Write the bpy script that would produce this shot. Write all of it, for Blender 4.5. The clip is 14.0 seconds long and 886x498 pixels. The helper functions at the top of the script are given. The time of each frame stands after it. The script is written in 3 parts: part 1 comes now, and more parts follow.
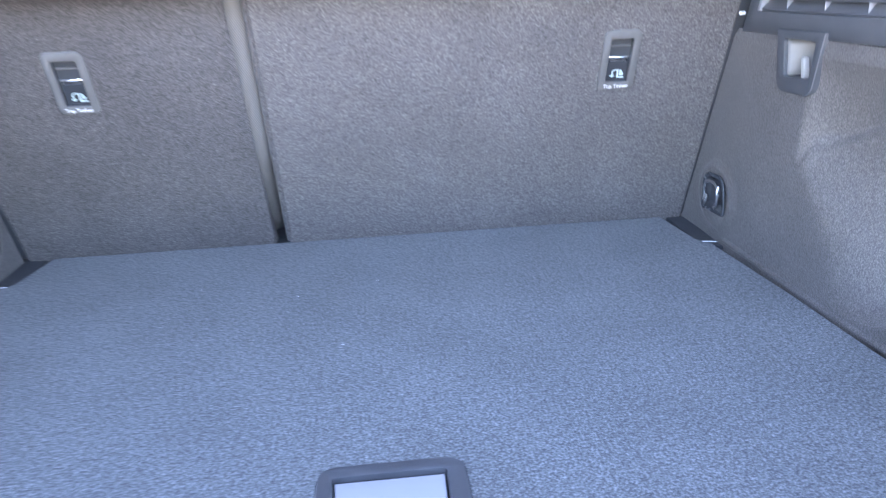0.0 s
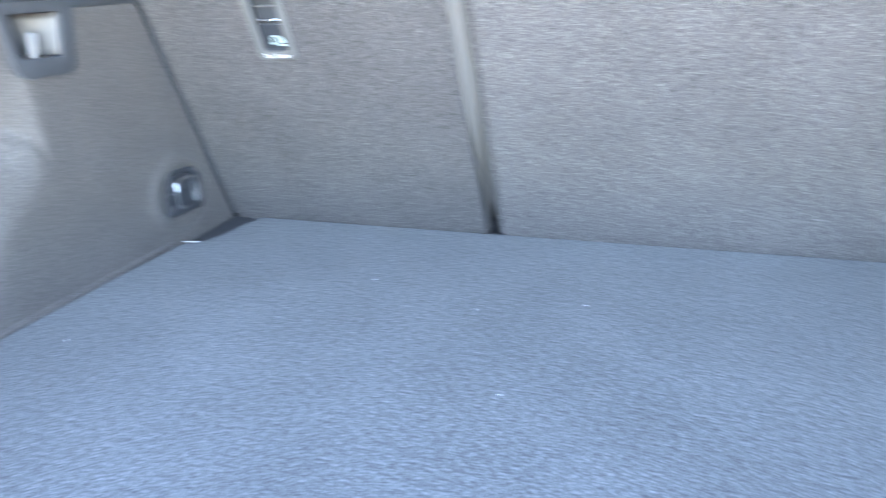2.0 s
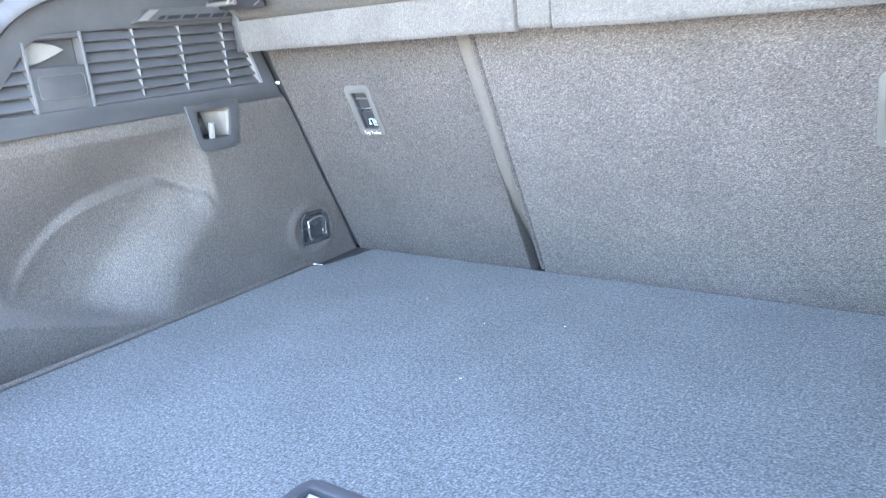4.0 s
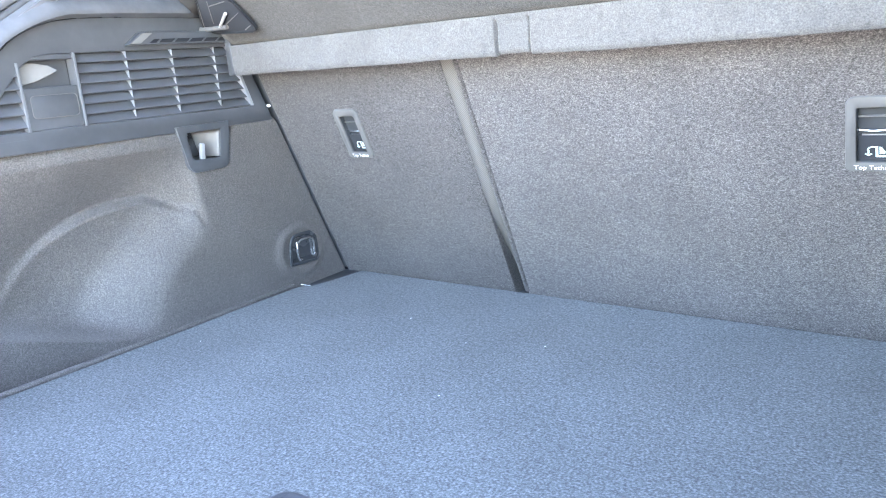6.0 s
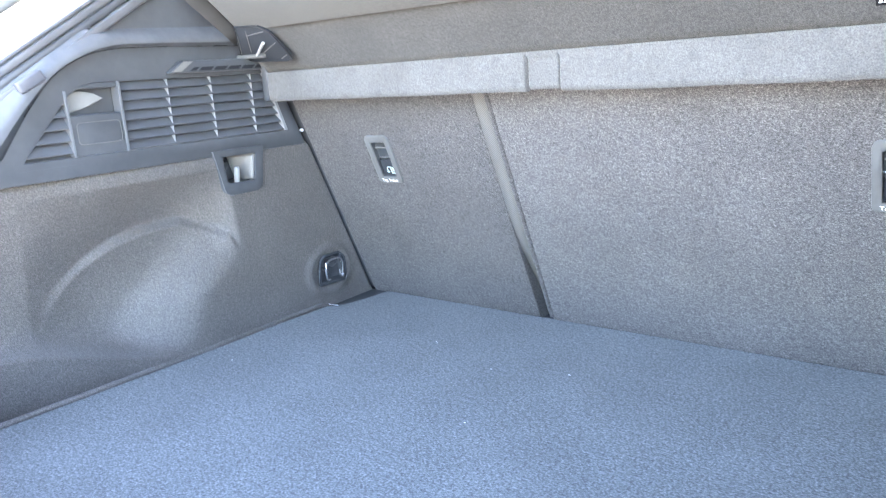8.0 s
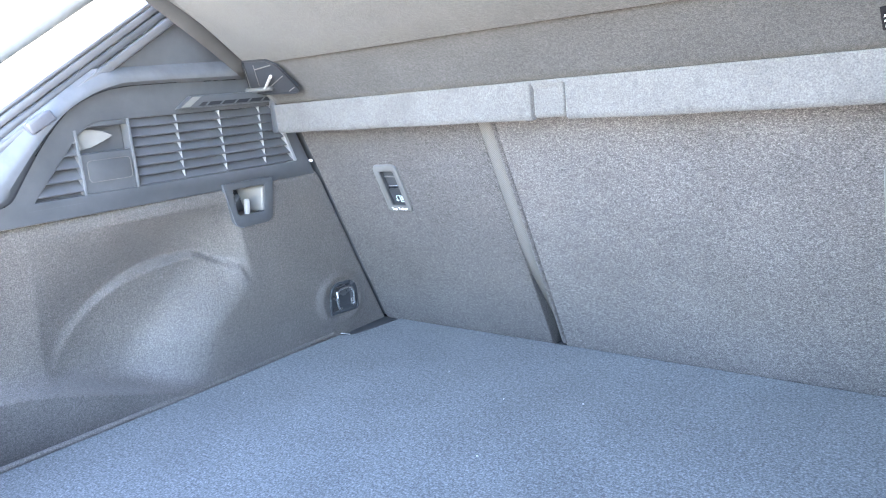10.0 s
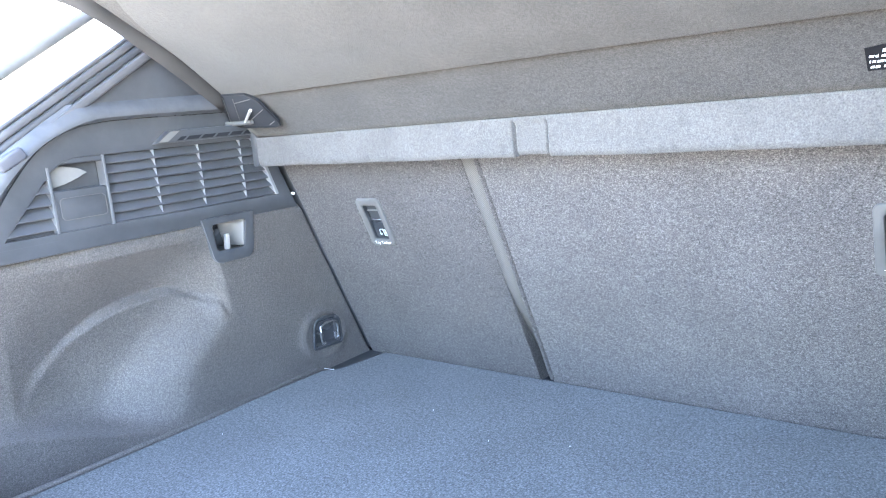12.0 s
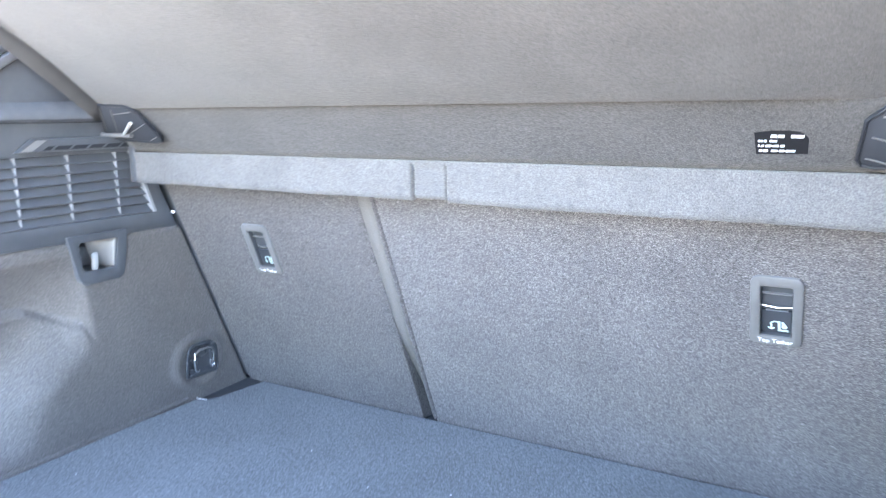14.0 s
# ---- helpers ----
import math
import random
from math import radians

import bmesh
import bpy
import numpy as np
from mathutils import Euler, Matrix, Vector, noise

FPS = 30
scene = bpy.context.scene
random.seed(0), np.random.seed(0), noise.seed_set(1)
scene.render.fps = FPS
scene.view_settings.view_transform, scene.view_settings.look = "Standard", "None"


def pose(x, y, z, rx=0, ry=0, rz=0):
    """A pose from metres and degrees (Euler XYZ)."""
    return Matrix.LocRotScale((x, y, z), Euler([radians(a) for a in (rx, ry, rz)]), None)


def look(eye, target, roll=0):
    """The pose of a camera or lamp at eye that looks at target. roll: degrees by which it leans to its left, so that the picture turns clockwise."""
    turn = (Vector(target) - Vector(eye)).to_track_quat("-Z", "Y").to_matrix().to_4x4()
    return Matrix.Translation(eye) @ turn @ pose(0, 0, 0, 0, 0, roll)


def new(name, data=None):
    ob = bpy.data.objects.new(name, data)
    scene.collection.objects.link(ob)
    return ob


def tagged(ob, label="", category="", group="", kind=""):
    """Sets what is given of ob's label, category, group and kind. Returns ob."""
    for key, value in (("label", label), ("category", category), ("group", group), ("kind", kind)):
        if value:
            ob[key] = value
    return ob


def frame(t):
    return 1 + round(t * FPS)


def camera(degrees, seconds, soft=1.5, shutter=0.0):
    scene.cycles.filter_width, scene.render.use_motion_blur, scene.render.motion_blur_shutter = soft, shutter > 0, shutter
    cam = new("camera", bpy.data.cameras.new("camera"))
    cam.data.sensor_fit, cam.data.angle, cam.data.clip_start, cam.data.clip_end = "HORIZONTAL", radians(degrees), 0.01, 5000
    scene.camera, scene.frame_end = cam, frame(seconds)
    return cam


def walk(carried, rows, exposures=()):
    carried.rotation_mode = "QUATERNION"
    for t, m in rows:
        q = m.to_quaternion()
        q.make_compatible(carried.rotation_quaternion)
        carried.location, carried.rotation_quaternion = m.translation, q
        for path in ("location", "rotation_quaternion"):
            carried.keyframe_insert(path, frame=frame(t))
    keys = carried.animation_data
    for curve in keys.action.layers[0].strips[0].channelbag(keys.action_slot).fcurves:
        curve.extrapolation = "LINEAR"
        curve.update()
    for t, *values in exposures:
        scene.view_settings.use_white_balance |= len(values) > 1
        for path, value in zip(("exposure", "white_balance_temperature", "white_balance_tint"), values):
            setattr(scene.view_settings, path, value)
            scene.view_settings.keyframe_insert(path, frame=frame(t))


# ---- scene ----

cam = camera(62.2, 14.0, soft=1.0, shutter=0.8)
PATH = [
    (0, (0.018, -1.027, 0.346), (0.188, 0.845, -0.337), -2.3),
    (0.5, (0.038, -0.961, 0.314), (0.254, 0.901, -0.384), -2.1),
    (1, (0.087, -0.883, 0.304), (0.192, 0.99, -0.389), -1.0),
    (1.5, (0.104, -0.832, 0.291), (-0.094, 1.029, -0.414), -1.0),
    (1.7, (0.103, -0.818, 0.296), (-0.274, 1.008, -0.428), -1.8),
    (2, (0.093, -0.797, 0.294), (-0.529, 0.968, -0.415), -2.5),
    (2.5, (0.118, -0.806, 0.322), (-0.776, 0.843, -0.372), -3.9),
    (3, (0.225, -0.878, 0.327), (-0.802, 0.718, -0.304), -4.2),
    (3.5, (0.331, -0.899, 0.345), (-0.783, 0.646, -0.265), -4.5),
    (4, (0.389, -0.909, 0.355), (-0.761, 0.623, -0.221), -5.2),
    (4.2, (0.399, -0.907, 0.353), (-0.761, 0.628, -0.2), -5.6),
    (6.3, (0.417, -0.911, 0.346), (-0.735, 0.644, -0.156), -4.3),
    (6.5, (0.419, -0.911, 0.357), (-0.734, 0.639, -0.16), -3.5),
    (7, (0.421, -0.912, 0.364), (-0.75, 0.628, -0.144), -3.2),
    (7.5, (0.422, -0.923, 0.366), (-0.77, 0.606, -0.127), -3.4),
    (8, (0.418, -0.925, 0.374), (-0.787, 0.6, -0.098), -3.9),
    (8.2, (0.421, -0.929, 0.372), (-0.793, 0.597, -0.075), -4.0),
    (10.5, (0.419, -0.906, 0.388), (-0.818, 0.61, -0.027), -5.5),
    (11, (0.418, -0.9, 0.388), (-0.814, 0.623, -0.016), -5.7),
    (11.5, (0.418, -0.901, 0.391), (-0.817, 0.623, 0.0), -5.7),
    (12, (0.417, -0.886, 0.403), (-0.813, 0.647, 0.032), -5.4),
    (12.5, (0.419, -0.89, 0.403), (-0.807, 0.652, 0.058), -4.5),
    (13, (0.394, -0.886, 0.438), (-0.795, 0.69, 0.114), -2.8),
    (13.2, (0.379, -0.871, 0.445), (-0.748, 0.749, 0.122), -2.7),
    (13.5, (0.375, -0.857, 0.442), (-0.655, 0.825, 0.107), -2.1),
    (13.8, (0.404, -0.829, 0.435), (-0.614, 0.855, 0.08), -1.7),
    (14, (0.396, -0.862, 0.439), (-0.58, 0.844, 0.069), -0.5),
]
EXPOSURES = [(0.0, 4.73, 6750, 22), (0.5, 4.88, 6950, 17), (1.0, 4.98, 7000, 15), (1.5, 5.12, 7050, 13), (2.0, 5.26, 7250, 13), (2.5, 5.42, 7400, 13), (3.0, 5.44, 7500, 13), (3.2, 5.28, 7450, 13), (3.5, 5.27, 7400, 13), (4.0, 5.27, 7350, 13), (6.5, 5.25, 7350, 14), (8.0, 5.17, 7250, 14), (12.0, 5.15, 7000, 14), (12.5, 5.15, 6950, 15), (13.0, 5.04, 6900, 15), (13.5, 4.98, 6900, 15), (14.0, 5.18, 6900, 15)]
walk(cam, [(t, look(eye, target, roll)) for t, eye, target, roll in PATH], EXPOSURES)

# ---- daylight ----
SUN_ELEVATION, SUN_ROTATION = 42.0, 0.0
world = bpy.data.worlds.new("daylight")
scene.world = world
world.use_nodes = True
wn = world.node_tree
sky = wn.nodes.new("ShaderNodeTexSky")
sky.sky_type, sky.sun_disc = "NISHITA", False
sky.sun_elevation, sky.sun_rotation = radians(SUN_ELEVATION), radians(SUN_ROTATION)
sky.dust_density, sky.air_density = 1.5, 1.0
wn.links.new(sky.outputs["Color"], wn.nodes["Background"].inputs["Color"])
wn.nodes["Background"].inputs["Strength"].default_value = 0.12
lamp = bpy.data.lights.new("sun", "SUN")
lamp.energy, lamp.angle, lamp.color = 3.6, radians(0.5), (1.0, 0.95, 0.88)
sun = new("sun", lamp)
e, r = radians(SUN_ELEVATION), radians(SUN_ROTATION)
sun.matrix_world = look((0, 0, 0), (-math.sin(r) * math.cos(e), -math.cos(r) * math.cos(e), -math.sin(e)))


# ---- materials ----
def material(name, color, rough=0.6, metal=0.0, spec=0.5):
    m = bpy.data.materials.new(name)
    m.use_nodes = True
    b = m.node_tree.nodes["Principled BSDF"]
    b.inputs["Base Color"].default_value = (*color, 1)
    b.inputs["Roughness"].default_value = rough
    b.inputs["Metallic"].default_value = metal
    b.inputs["Specular IOR Level"].default_value = spec
    return m


def noise_node(m, scale, detail=2.0, stretch=(1, 1, 1), rough=0.5):
    t = m.node_tree
    co = t.nodes.new("ShaderNodeTexCoord")
    mp = t.nodes.new("ShaderNodeMapping")
    mp.inputs["Scale"].default_value = stretch
    n = t.nodes.new("ShaderNodeTexNoise")
    n.inputs["Scale"].default_value, n.inputs["Detail"].default_value = scale, detail
    n.inputs["Roughness"].default_value = rough
    t.links.new(co.outputs["Object"], mp.inputs["Vector"])
    t.links.new(mp.outputs["Vector"], n.inputs["Vector"])
    return n


def ramp(m, source, stops):
    t = m.node_tree
    rp = t.nodes.new("ShaderNodeValToRGB")
    rp.color_ramp.elements[0].position, rp.color_ramp.elements[0].color = stops[0][0], (*stops[0][1], 1)
    rp.color_ramp.elements[1].position, rp.color_ramp.elements[1].color = stops[-1][0], (*stops[-1][1], 1)
    for p, c in stops[1:-1]:
        el = rp.color_ramp.elements.new(p)
        el.color = (*c, 1)
    t.links.new(source, rp.inputs["Fac"])
    return rp


def mix(m, a, b, fac, mode="MULTIPLY"):
    t = m.node_tree
    x = t.nodes.new("ShaderNodeMix")
    x.data_type, x.blend_type = "RGBA", mode
    if isinstance(fac, float):
        x.inputs[0].default_value = fac
    else:
        t.links.new(fac, x.inputs[0])
    t.links.new(a, x.inputs[6])
    t.links.new(b, x.inputs[7])
    return x.outputs[2]


def bump(m, height, strength, distance):
    t = m.node_tree
    b = t.nodes.new("ShaderNodeBump")
    b.inputs["Strength"].default_value, b.inputs["Distance"].default_value = strength, distance
    t.links.new(height, b.inputs["Height"])
    t.links.new(b.outputs["Normal"], t.nodes["Principled BSDF"].inputs["Normal"])


def felt(name, dark, mid, light, fibre=520, stretch=(1, 1, 1), blotch=9.0, strength=0.7, sheen=0.15, clump=0.2, rough=0.95, spec=0.1, spots=0.0):
    """Needle felt: short fibres of three greys, soft blotches where the pile lies differently, a little sheen."""
    m = material(name, mid, rough, 0, spec)
    t = m.node_tree
    b = t.nodes["Principled BSDF"]
    b.inputs["Sheen Weight"].default_value = sheen
    b.inputs["Sheen Roughness"].default_value = 0.6
    fine = noise_node(m, fibre, 3.0, stretch, 0.6)
    coarse = noise_node(m, fibre * 0.40, 2.0, stretch, 0.55)
    big = noise_node(m, blotch, 3.0)
    a = ramp(m, fine.outputs["Fac"], [(0.34, dark), (0.5, mid), (0.68, light)])
    c = ramp(m, coarse.outputs["Fac"], [(0.3, (1 - clump,) * 3), (0.7, (1 + clump,) * 3)])
    d = ramp(m, big.outputs["Fac"], [(0.3, (0.88, 0.88, 0.88)), (0.7, (1.1, 1.1, 1.1))])
    col = mix(m, a.outputs["Color"], c.outputs["Color"], 1.0)
    col = mix(m, col, d.outputs["Color"], 1.0)
    if spots:
        mark = ramp(m, noise_node(m, 48, 2.0).outputs["Fac"], [(0.62, (1, 1, 1)), (0.70, (1 - spots,) * 3)])
        col = mix(m, col, mark.outputs["Color"], 1.0)
    t.links.new(col, b.inputs["Base Color"])
    add = t.nodes.new("ShaderNodeMath")
    add.operation = "ADD"
    t.links.new(fine.outputs["Fac"], add.inputs[0])
    t.links.new(coarse.outputs["Fac"], add.inputs[1])
    bump(m, add.outputs[0], strength, 0.0012)
    return m


def plastic(name, color, rough=0.5, grain=900, strength=0.25, spec=0.5):
    """Moulded plastic with a leather-like grain and faint scuffs."""
    m = material(name, color, rough, 0, spec)
    t = m.node_tree
    g = noise_node(m, grain, 2.0)
    s = noise_node(m, 22, 4.0, (1, 1, 1), 0.65)
    lo, hi = [tuple(v * k for v in color) for k in (0.85, 1.15)]
    rp = ramp(m, s.outputs["Fac"], [(0.3, lo), (0.7, hi)])
    t.links.new(rp.outputs["Color"], t.nodes["Principled BSDF"].inputs["Base Color"])
    rr = ramp(m, s.outputs["Fac"], [(0.3, (rough * 0.85,) * 3), (0.7, (min(1, rough * 1.15),) * 3)])
    t.links.new(rr.outputs["Color"], t.nodes["Principled BSDF"].inputs["Roughness"])
    bump(m, g.outputs["Fac"], strength, 0.0004)
    return m


M_FLOOR = felt("load_floor_felt", (0.0577, 0.0642, 0.0679), (0.1125, 0.1237, 0.1293), (0.2093, 0.2278, 0.2362), 400, (1, 1, 1), 9.0, 0.8, 0.15, 0.26)
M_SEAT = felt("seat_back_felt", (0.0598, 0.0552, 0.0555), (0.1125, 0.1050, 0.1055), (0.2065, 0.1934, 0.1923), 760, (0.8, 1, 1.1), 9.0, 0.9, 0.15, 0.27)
# seat_back_felt about a quarter darker: the narrow back's shade put into its colour
M_SEAT_SHADED = felt("shaded_seat_felt", (0.0427, 0.0389, 0.0393), (0.0842, 0.0779, 0.0781), (0.1616, 0.1504, 0.1483), 760, (0.8, 1, 1.1), 9.0, 0.9, 0.15, 0.27)
M_SIDE = felt("side_lining_felt", (0.0637, 0.0581, 0.0549), (0.1056, 0.0964, 0.0909), (0.1753, 0.1602, 0.1527), 640, (1, 1, 1), 12.0, 0.55, 0.12, 0.14, 0.52, 0.5)
M_SHELF = felt("shelf_felt", (0.0500, 0.0478, 0.0459), (0.0662, 0.0628, 0.0604), (0.0835, 0.0796, 0.0766), 760, (1, 1, 1), 14.0, 0.5, 0.15, 0.14)
M_FLAP = felt("shelf_front_felt", (0.037, 0.0355, 0.034), (0.0565, 0.0535, 0.0515), (0.081, 0.077, 0.074), 760, (1, 1, 1), 14.0, 0.5)
M_LIP = felt("pale_lip_felt", (0.0866, 0.0857, 0.0866), (0.1164, 0.1146, 0.1150), (0.1480, 0.1453, 0.1453), 620, (1, 1, 1), 16.0, 0.5, 0.15, 0.10, 0.95, 0.1, 0.14)
M_TRIM = plastic("slate_trim_plastic", (0.073, 0.078, 0.087), 0.40)
# glossier trim plastic, also lightened: sky brightness on the shoulder put into the colour
M_SHOULDER = plastic("glossier_lit_trim_plastic", (0.118, 0.125, 0.139), 0.2, 900, 0.15)
M_SLAT = plastic("vent_plastic", (0.086, 0.091, 0.102), 0.38)
# vent plastic made pale: light on the bars' rear faces put into the colour
M_BAR_LIT = plastic("lit_vent_bar_plastic", (0.25, 0.26, 0.28), 0.4)
M_DARK = plastic("black_plastic", (0.022, 0.024, 0.029), 0.45, 900, 0.25, 0.3)
M_BEZEL = plastic("grey_bezel_plastic", (0.128, 0.126, 0.125), 0.5, 1200, 0.12)
M_PALE = plastic("pale_grey_plastic", (0.38, 0.38, 0.38), 0.4, 1200, 0.1)
# paler trim plastic for faces in the daylight: brightness put into the colour
M_LIT_FACE = plastic("lit_face_plastic", (0.18, 0.178, 0.176), 0.42, 1200, 0.1)
M_CHROME = material("chrome", (0.80, 0.81, 0.83), 0.27, 1.0)
M_STEEL = material("brushed_steel", (0.27, 0.29, 0.325), 0.36, 1.0)
M_WHITE = material("white_print", (0.82, 0.84, 0.86), 0.55)
M_ICON = material("pale_green_print", (0.66, 0.80, 0.80), 0.55)
M_STICKER = material("black_sticker", (0.012, 0.012, 0.014), 0.8, 0, 0.1)
M_SEAM = plastic("dark_slate_plastic", (0.048, 0.052, 0.058), 0.5)
M_PLATE = plastic("corner_plate_plastic", (0.036, 0.040, 0.048), 0.6, 900, 0.25, 0.3)
M_RIM = plastic("shelf_rim_plastic", (0.060, 0.0585, 0.0585), 0.6, 700, 0.3, 0.3)
M_GLOSS = plastic("glossy_slate", (0.115, 0.12, 0.14), 0.3)
M_DISH = plastic("dish_plastic", (0.12, 0.128, 0.14), 0.4)
M_SLATE = plastic("glossy_dark_slate", (0.056, 0.061, 0.070), 0.26, 700, 0.1)
M_STRUT = plastic("strut_grey", (0.18, 0.19, 0.195), 0.45, 600, 0.1)
M_BODY = plastic("pale_body_paint", (0.115, 0.118, 0.128), 0.33, 500, 0.08)
M_ROOF = plastic("roof_lining", (0.30, 0.30, 0.30), 0.9)


def webbing():
    m = material("ribbed_webbing", (0.2, 0.19, 0.18), 0.8)
    t = m.node_tree
    co = t.nodes.new("ShaderNodeTexCoord")
    w = t.nodes.new("ShaderNodeTexWave")
    w.wave_type, w.bands_direction = "BANDS", "DIAGONAL"
    w.inputs["Scale"].default_value = 220
    t.links.new(co.outputs["Object"], w.inputs["Vector"])
    rp = ramp(m, w.outputs["Fac"], [(0.2, (0.112, 0.105, 0.101)), (0.8, (0.168, 0.159, 0.152))])
    t.links.new(rp.outputs["Color"], t.nodes["Principled BSDF"].inputs["Base Color"])
    bump(m, w.outputs["Fac"], 0.5, 0.0008)
    return m


M_WEB = webbing()


def concrete():
    m = material("pale_concrete", (0.36, 0.34, 0.31), 0.9)
    big, fine = noise_node(m, 0.7, 5.0), noise_node(m, 60, 4.0)
    a = ramp(m, big.outputs["Fac"], [(0.3, (0.30, 0.28, 0.255)), (0.7, (0.42, 0.40, 0.37))])
    c = ramp(m, fine.outputs["Fac"], [(0.3, (0.85, 0.85, 0.85)), (0.7, (1.12, 1.12, 1.12))])
    m.node_tree.links.new(mix(m, a.outputs["Color"], c.outputs["Color"], 1.0),
                          m.node_tree.nodes["Principled BSDF"].inputs["Base Color"])
    bump(m, fine.outputs["Fac"], 0.4, 0.004)
    return m


M_GROUND = concrete()

# ---- mesh helpers ----
SIDE = [Matrix.Identity(4)]  # the transform of the side of the boot that is being built


def part(name, bm, mat, parent=None, label="", smooth=False):
    """Links a bmesh as one mesh object, under a thing or part if one is given."""
    m = SIDE[0]
    if not m.is_identity:
        bm.transform(m)
        if m.determinant() < 0:
            bmesh.ops.reverse_faces(bm, faces=bm.faces[:])
    data = bpy.data.meshes.new(name)
    if smooth:
        for f in bm.faces:
            f.smooth = True
        for ed in bm.edges:
            if len(ed.link_faces) == 2 and ed.calc_face_angle(0) > radians(40):
                ed.smooth = False
    bm.to_mesh(data)
    bm.free()
    data.materials.append(mat)
    ob = new(name, data)
    if parent is not None:
        ob.parent = parent
    if label:
        ob["label"] = label
    return ob


def thing(name, label, category, group="", kind=""):
    ob = new(name)
    ob.empty_display_size = 0.03
    return tagged(ob, label, category, group, kind)


def bevelled(bm, width, segments=2, angle=25):
    bmesh.ops.recalc_face_normals(bm, faces=bm.faces[:])
    edges = [ed for ed in bm.edges if len(ed.link_faces) == 2 and ed.calc_face_angle(0) > radians(angle)]
    if width > 0 and edges:
        bmesh.ops.bevel(bm, geom=edges, offset=width, segments=segments, affect="EDGES", profile=0.5, clamp_overlap=True)
    return bm


def box(x0, x1, y0, y1, z0, z1, bevel=0.0, segments=2, m=None):
    bm = bmesh.new()
    bmesh.ops.create_cube(bm, size=1)
    bm.transform(Matrix.Translation(((x0 + x1) / 2, (y0 + y1) / 2, (z0 + z1) / 2)) @ Matrix.Diagonal((abs(x1 - x0), abs(y1 - y0), abs(z1 - z0), 1)))
    bevelled(bm, bevel, segments)
    if m is not None:
        bm.transform(m)
    return bm


def prism(loop, way, bevel=0.0, segments=2):
    """A solid: a closed loop of 3D points, pushed along way."""
    bm = bmesh.new()
    f = bm.faces.new([bm.verts.new(p) for p in loop])
    out = bmesh.ops.extrude_face_region(bm, geom=[f])
    bmesh.ops.translate(bm, verts=[v for v in out["geom"] if isinstance(v, bmesh.types.BMVert)], vec=way)
    return bevelled(bm, bevel, segments)


def holed(outer, holes, way, bevel=0.0):
    """A plate with holes: loops of 3D points in one plane, pushed along way."""
    bm = bmesh.new()
    edges = []
    for loop in (outer, *holes):
        vs = [bm.verts.new(p) for p in loop]
        edges += [bm.edges.new((a, b)) for a, b in zip(vs, vs[1:] + vs[:1])]
    bmesh.ops.triangle_fill(bm, use_beauty=True, use_dissolve=True, edges=edges)
    faces = bm.faces[:]
    out = bmesh.ops.extrude_face_region(bm, geom=faces)
    bmesh.ops.translate(bm, verts=[v for v in out["geom"] if isinstance(v, bmesh.types.BMVert)], vec=way)
    return bevelled(bm, bevel, 2, 50)


def rounded(x0, x1, y0, y1, r, n=5):
    """A rounded rectangle as 2D points, anticlockwise; r: one radius, or four from the lower left corner on."""
    rs = r if isinstance(r, (tuple, list)) else (r,) * 4
    pts = []
    for (cx, cy, sx, sy), q, a0 in zip(((x0, y0, 1, 1), (x1, y0, -1, 1), (x1, y1, -1, -1), (x0, y1, 1, -1)), rs, (180, 270, 0, 90)):
        for k in range(n + 1):
            a = radians(a0 + 90 * k / n)
            pts.append((cx + sx * q + q * math.cos(a), cy + sy * q + q * math.sin(a)))
    return pts


def round_poly(pts, radii, n=6):
    """A polygon of 2D points with each corner rounded by its radius."""
    out = []
    for k, (p, r) in enumerate(zip(pts, radii)):
        p, a, b = Vector(p), Vector(pts[k - 1]), Vector(pts[(k + 1) % len(pts)])
        ua, ub = (a - p).normalized(), (b - p).normalized()
        half = math.acos(max(-1.0, min(1.0, ua.dot(ub)))) / 2
        cut = r / math.tan(half)
        mid = p + (ua + ub).normalized() * (r / math.sin(half))
        s0, s1 = p + ua * cut - mid, p + ub * cut - mid
        for q in range(n + 1):
            d = s0.lerp(s1, q / n)
            out.append(tuple(mid + d.normalized() * r))
    return out


def tube(points, radius, n=10, closed=False, caps=True):
    """A round rod along points."""
    bm = bmesh.new()
    pts = [Vector(p) for p in points]
    rings = []
    up = Vector((0.13, 0.21, 0.97))
    for k, p in enumerate(pts):
        a = pts[k - 1] if (k or closed) else p
        b = pts[(k + 1) % len(pts)] if (k + 1 < len(pts) or closed) else p
        d = (b - a).normalized()
        u = d.cross(up).normalized()
        v = u.cross(d)
        rad = radius[k] if isinstance(radius, (list, tuple)) else radius
        rings.append([bm.verts.new(p + rad * (math.cos(2 * math.pi * j / n) * u + math.sin(2 * math.pi * j / n) * v)) for j in range(n)])
    pairs = list(zip(rings, rings[1:])) + ([(rings[-1], rings[0])] if closed else [])
    for r0, r1 in pairs:
        for j in range(n):
            bm.faces.new((r0[j], r0[(j + 1) % n], r1[(j + 1) % n], r1[j]))
    if caps and not closed:
        bm.faces.new(rings[0][::-1])
        bm.faces.new(rings[-1])
    bmesh.ops.recalc_face_normals(bm, faces=bm.faces[:])
    return bm


def grid(us, vs, place):
    """A surface over a grid of parameters."""
    bm = bmesh.new()
    rows = [[bm.verts.new(place(u, v)) for v in vs] for u in us]
    for a, b in zip(rows, rows[1:]):
        for k in range(len(vs) - 1):
            bm.faces.new((a[k], b[k], b[k + 1], a[k + 1]))
    return bm


def thick(ob, depth, offset=-1.0):
    md = ob.modifiers.new("thickness", "SOLIDIFY")
    md.thickness, md.offset = depth, offset
    return ob


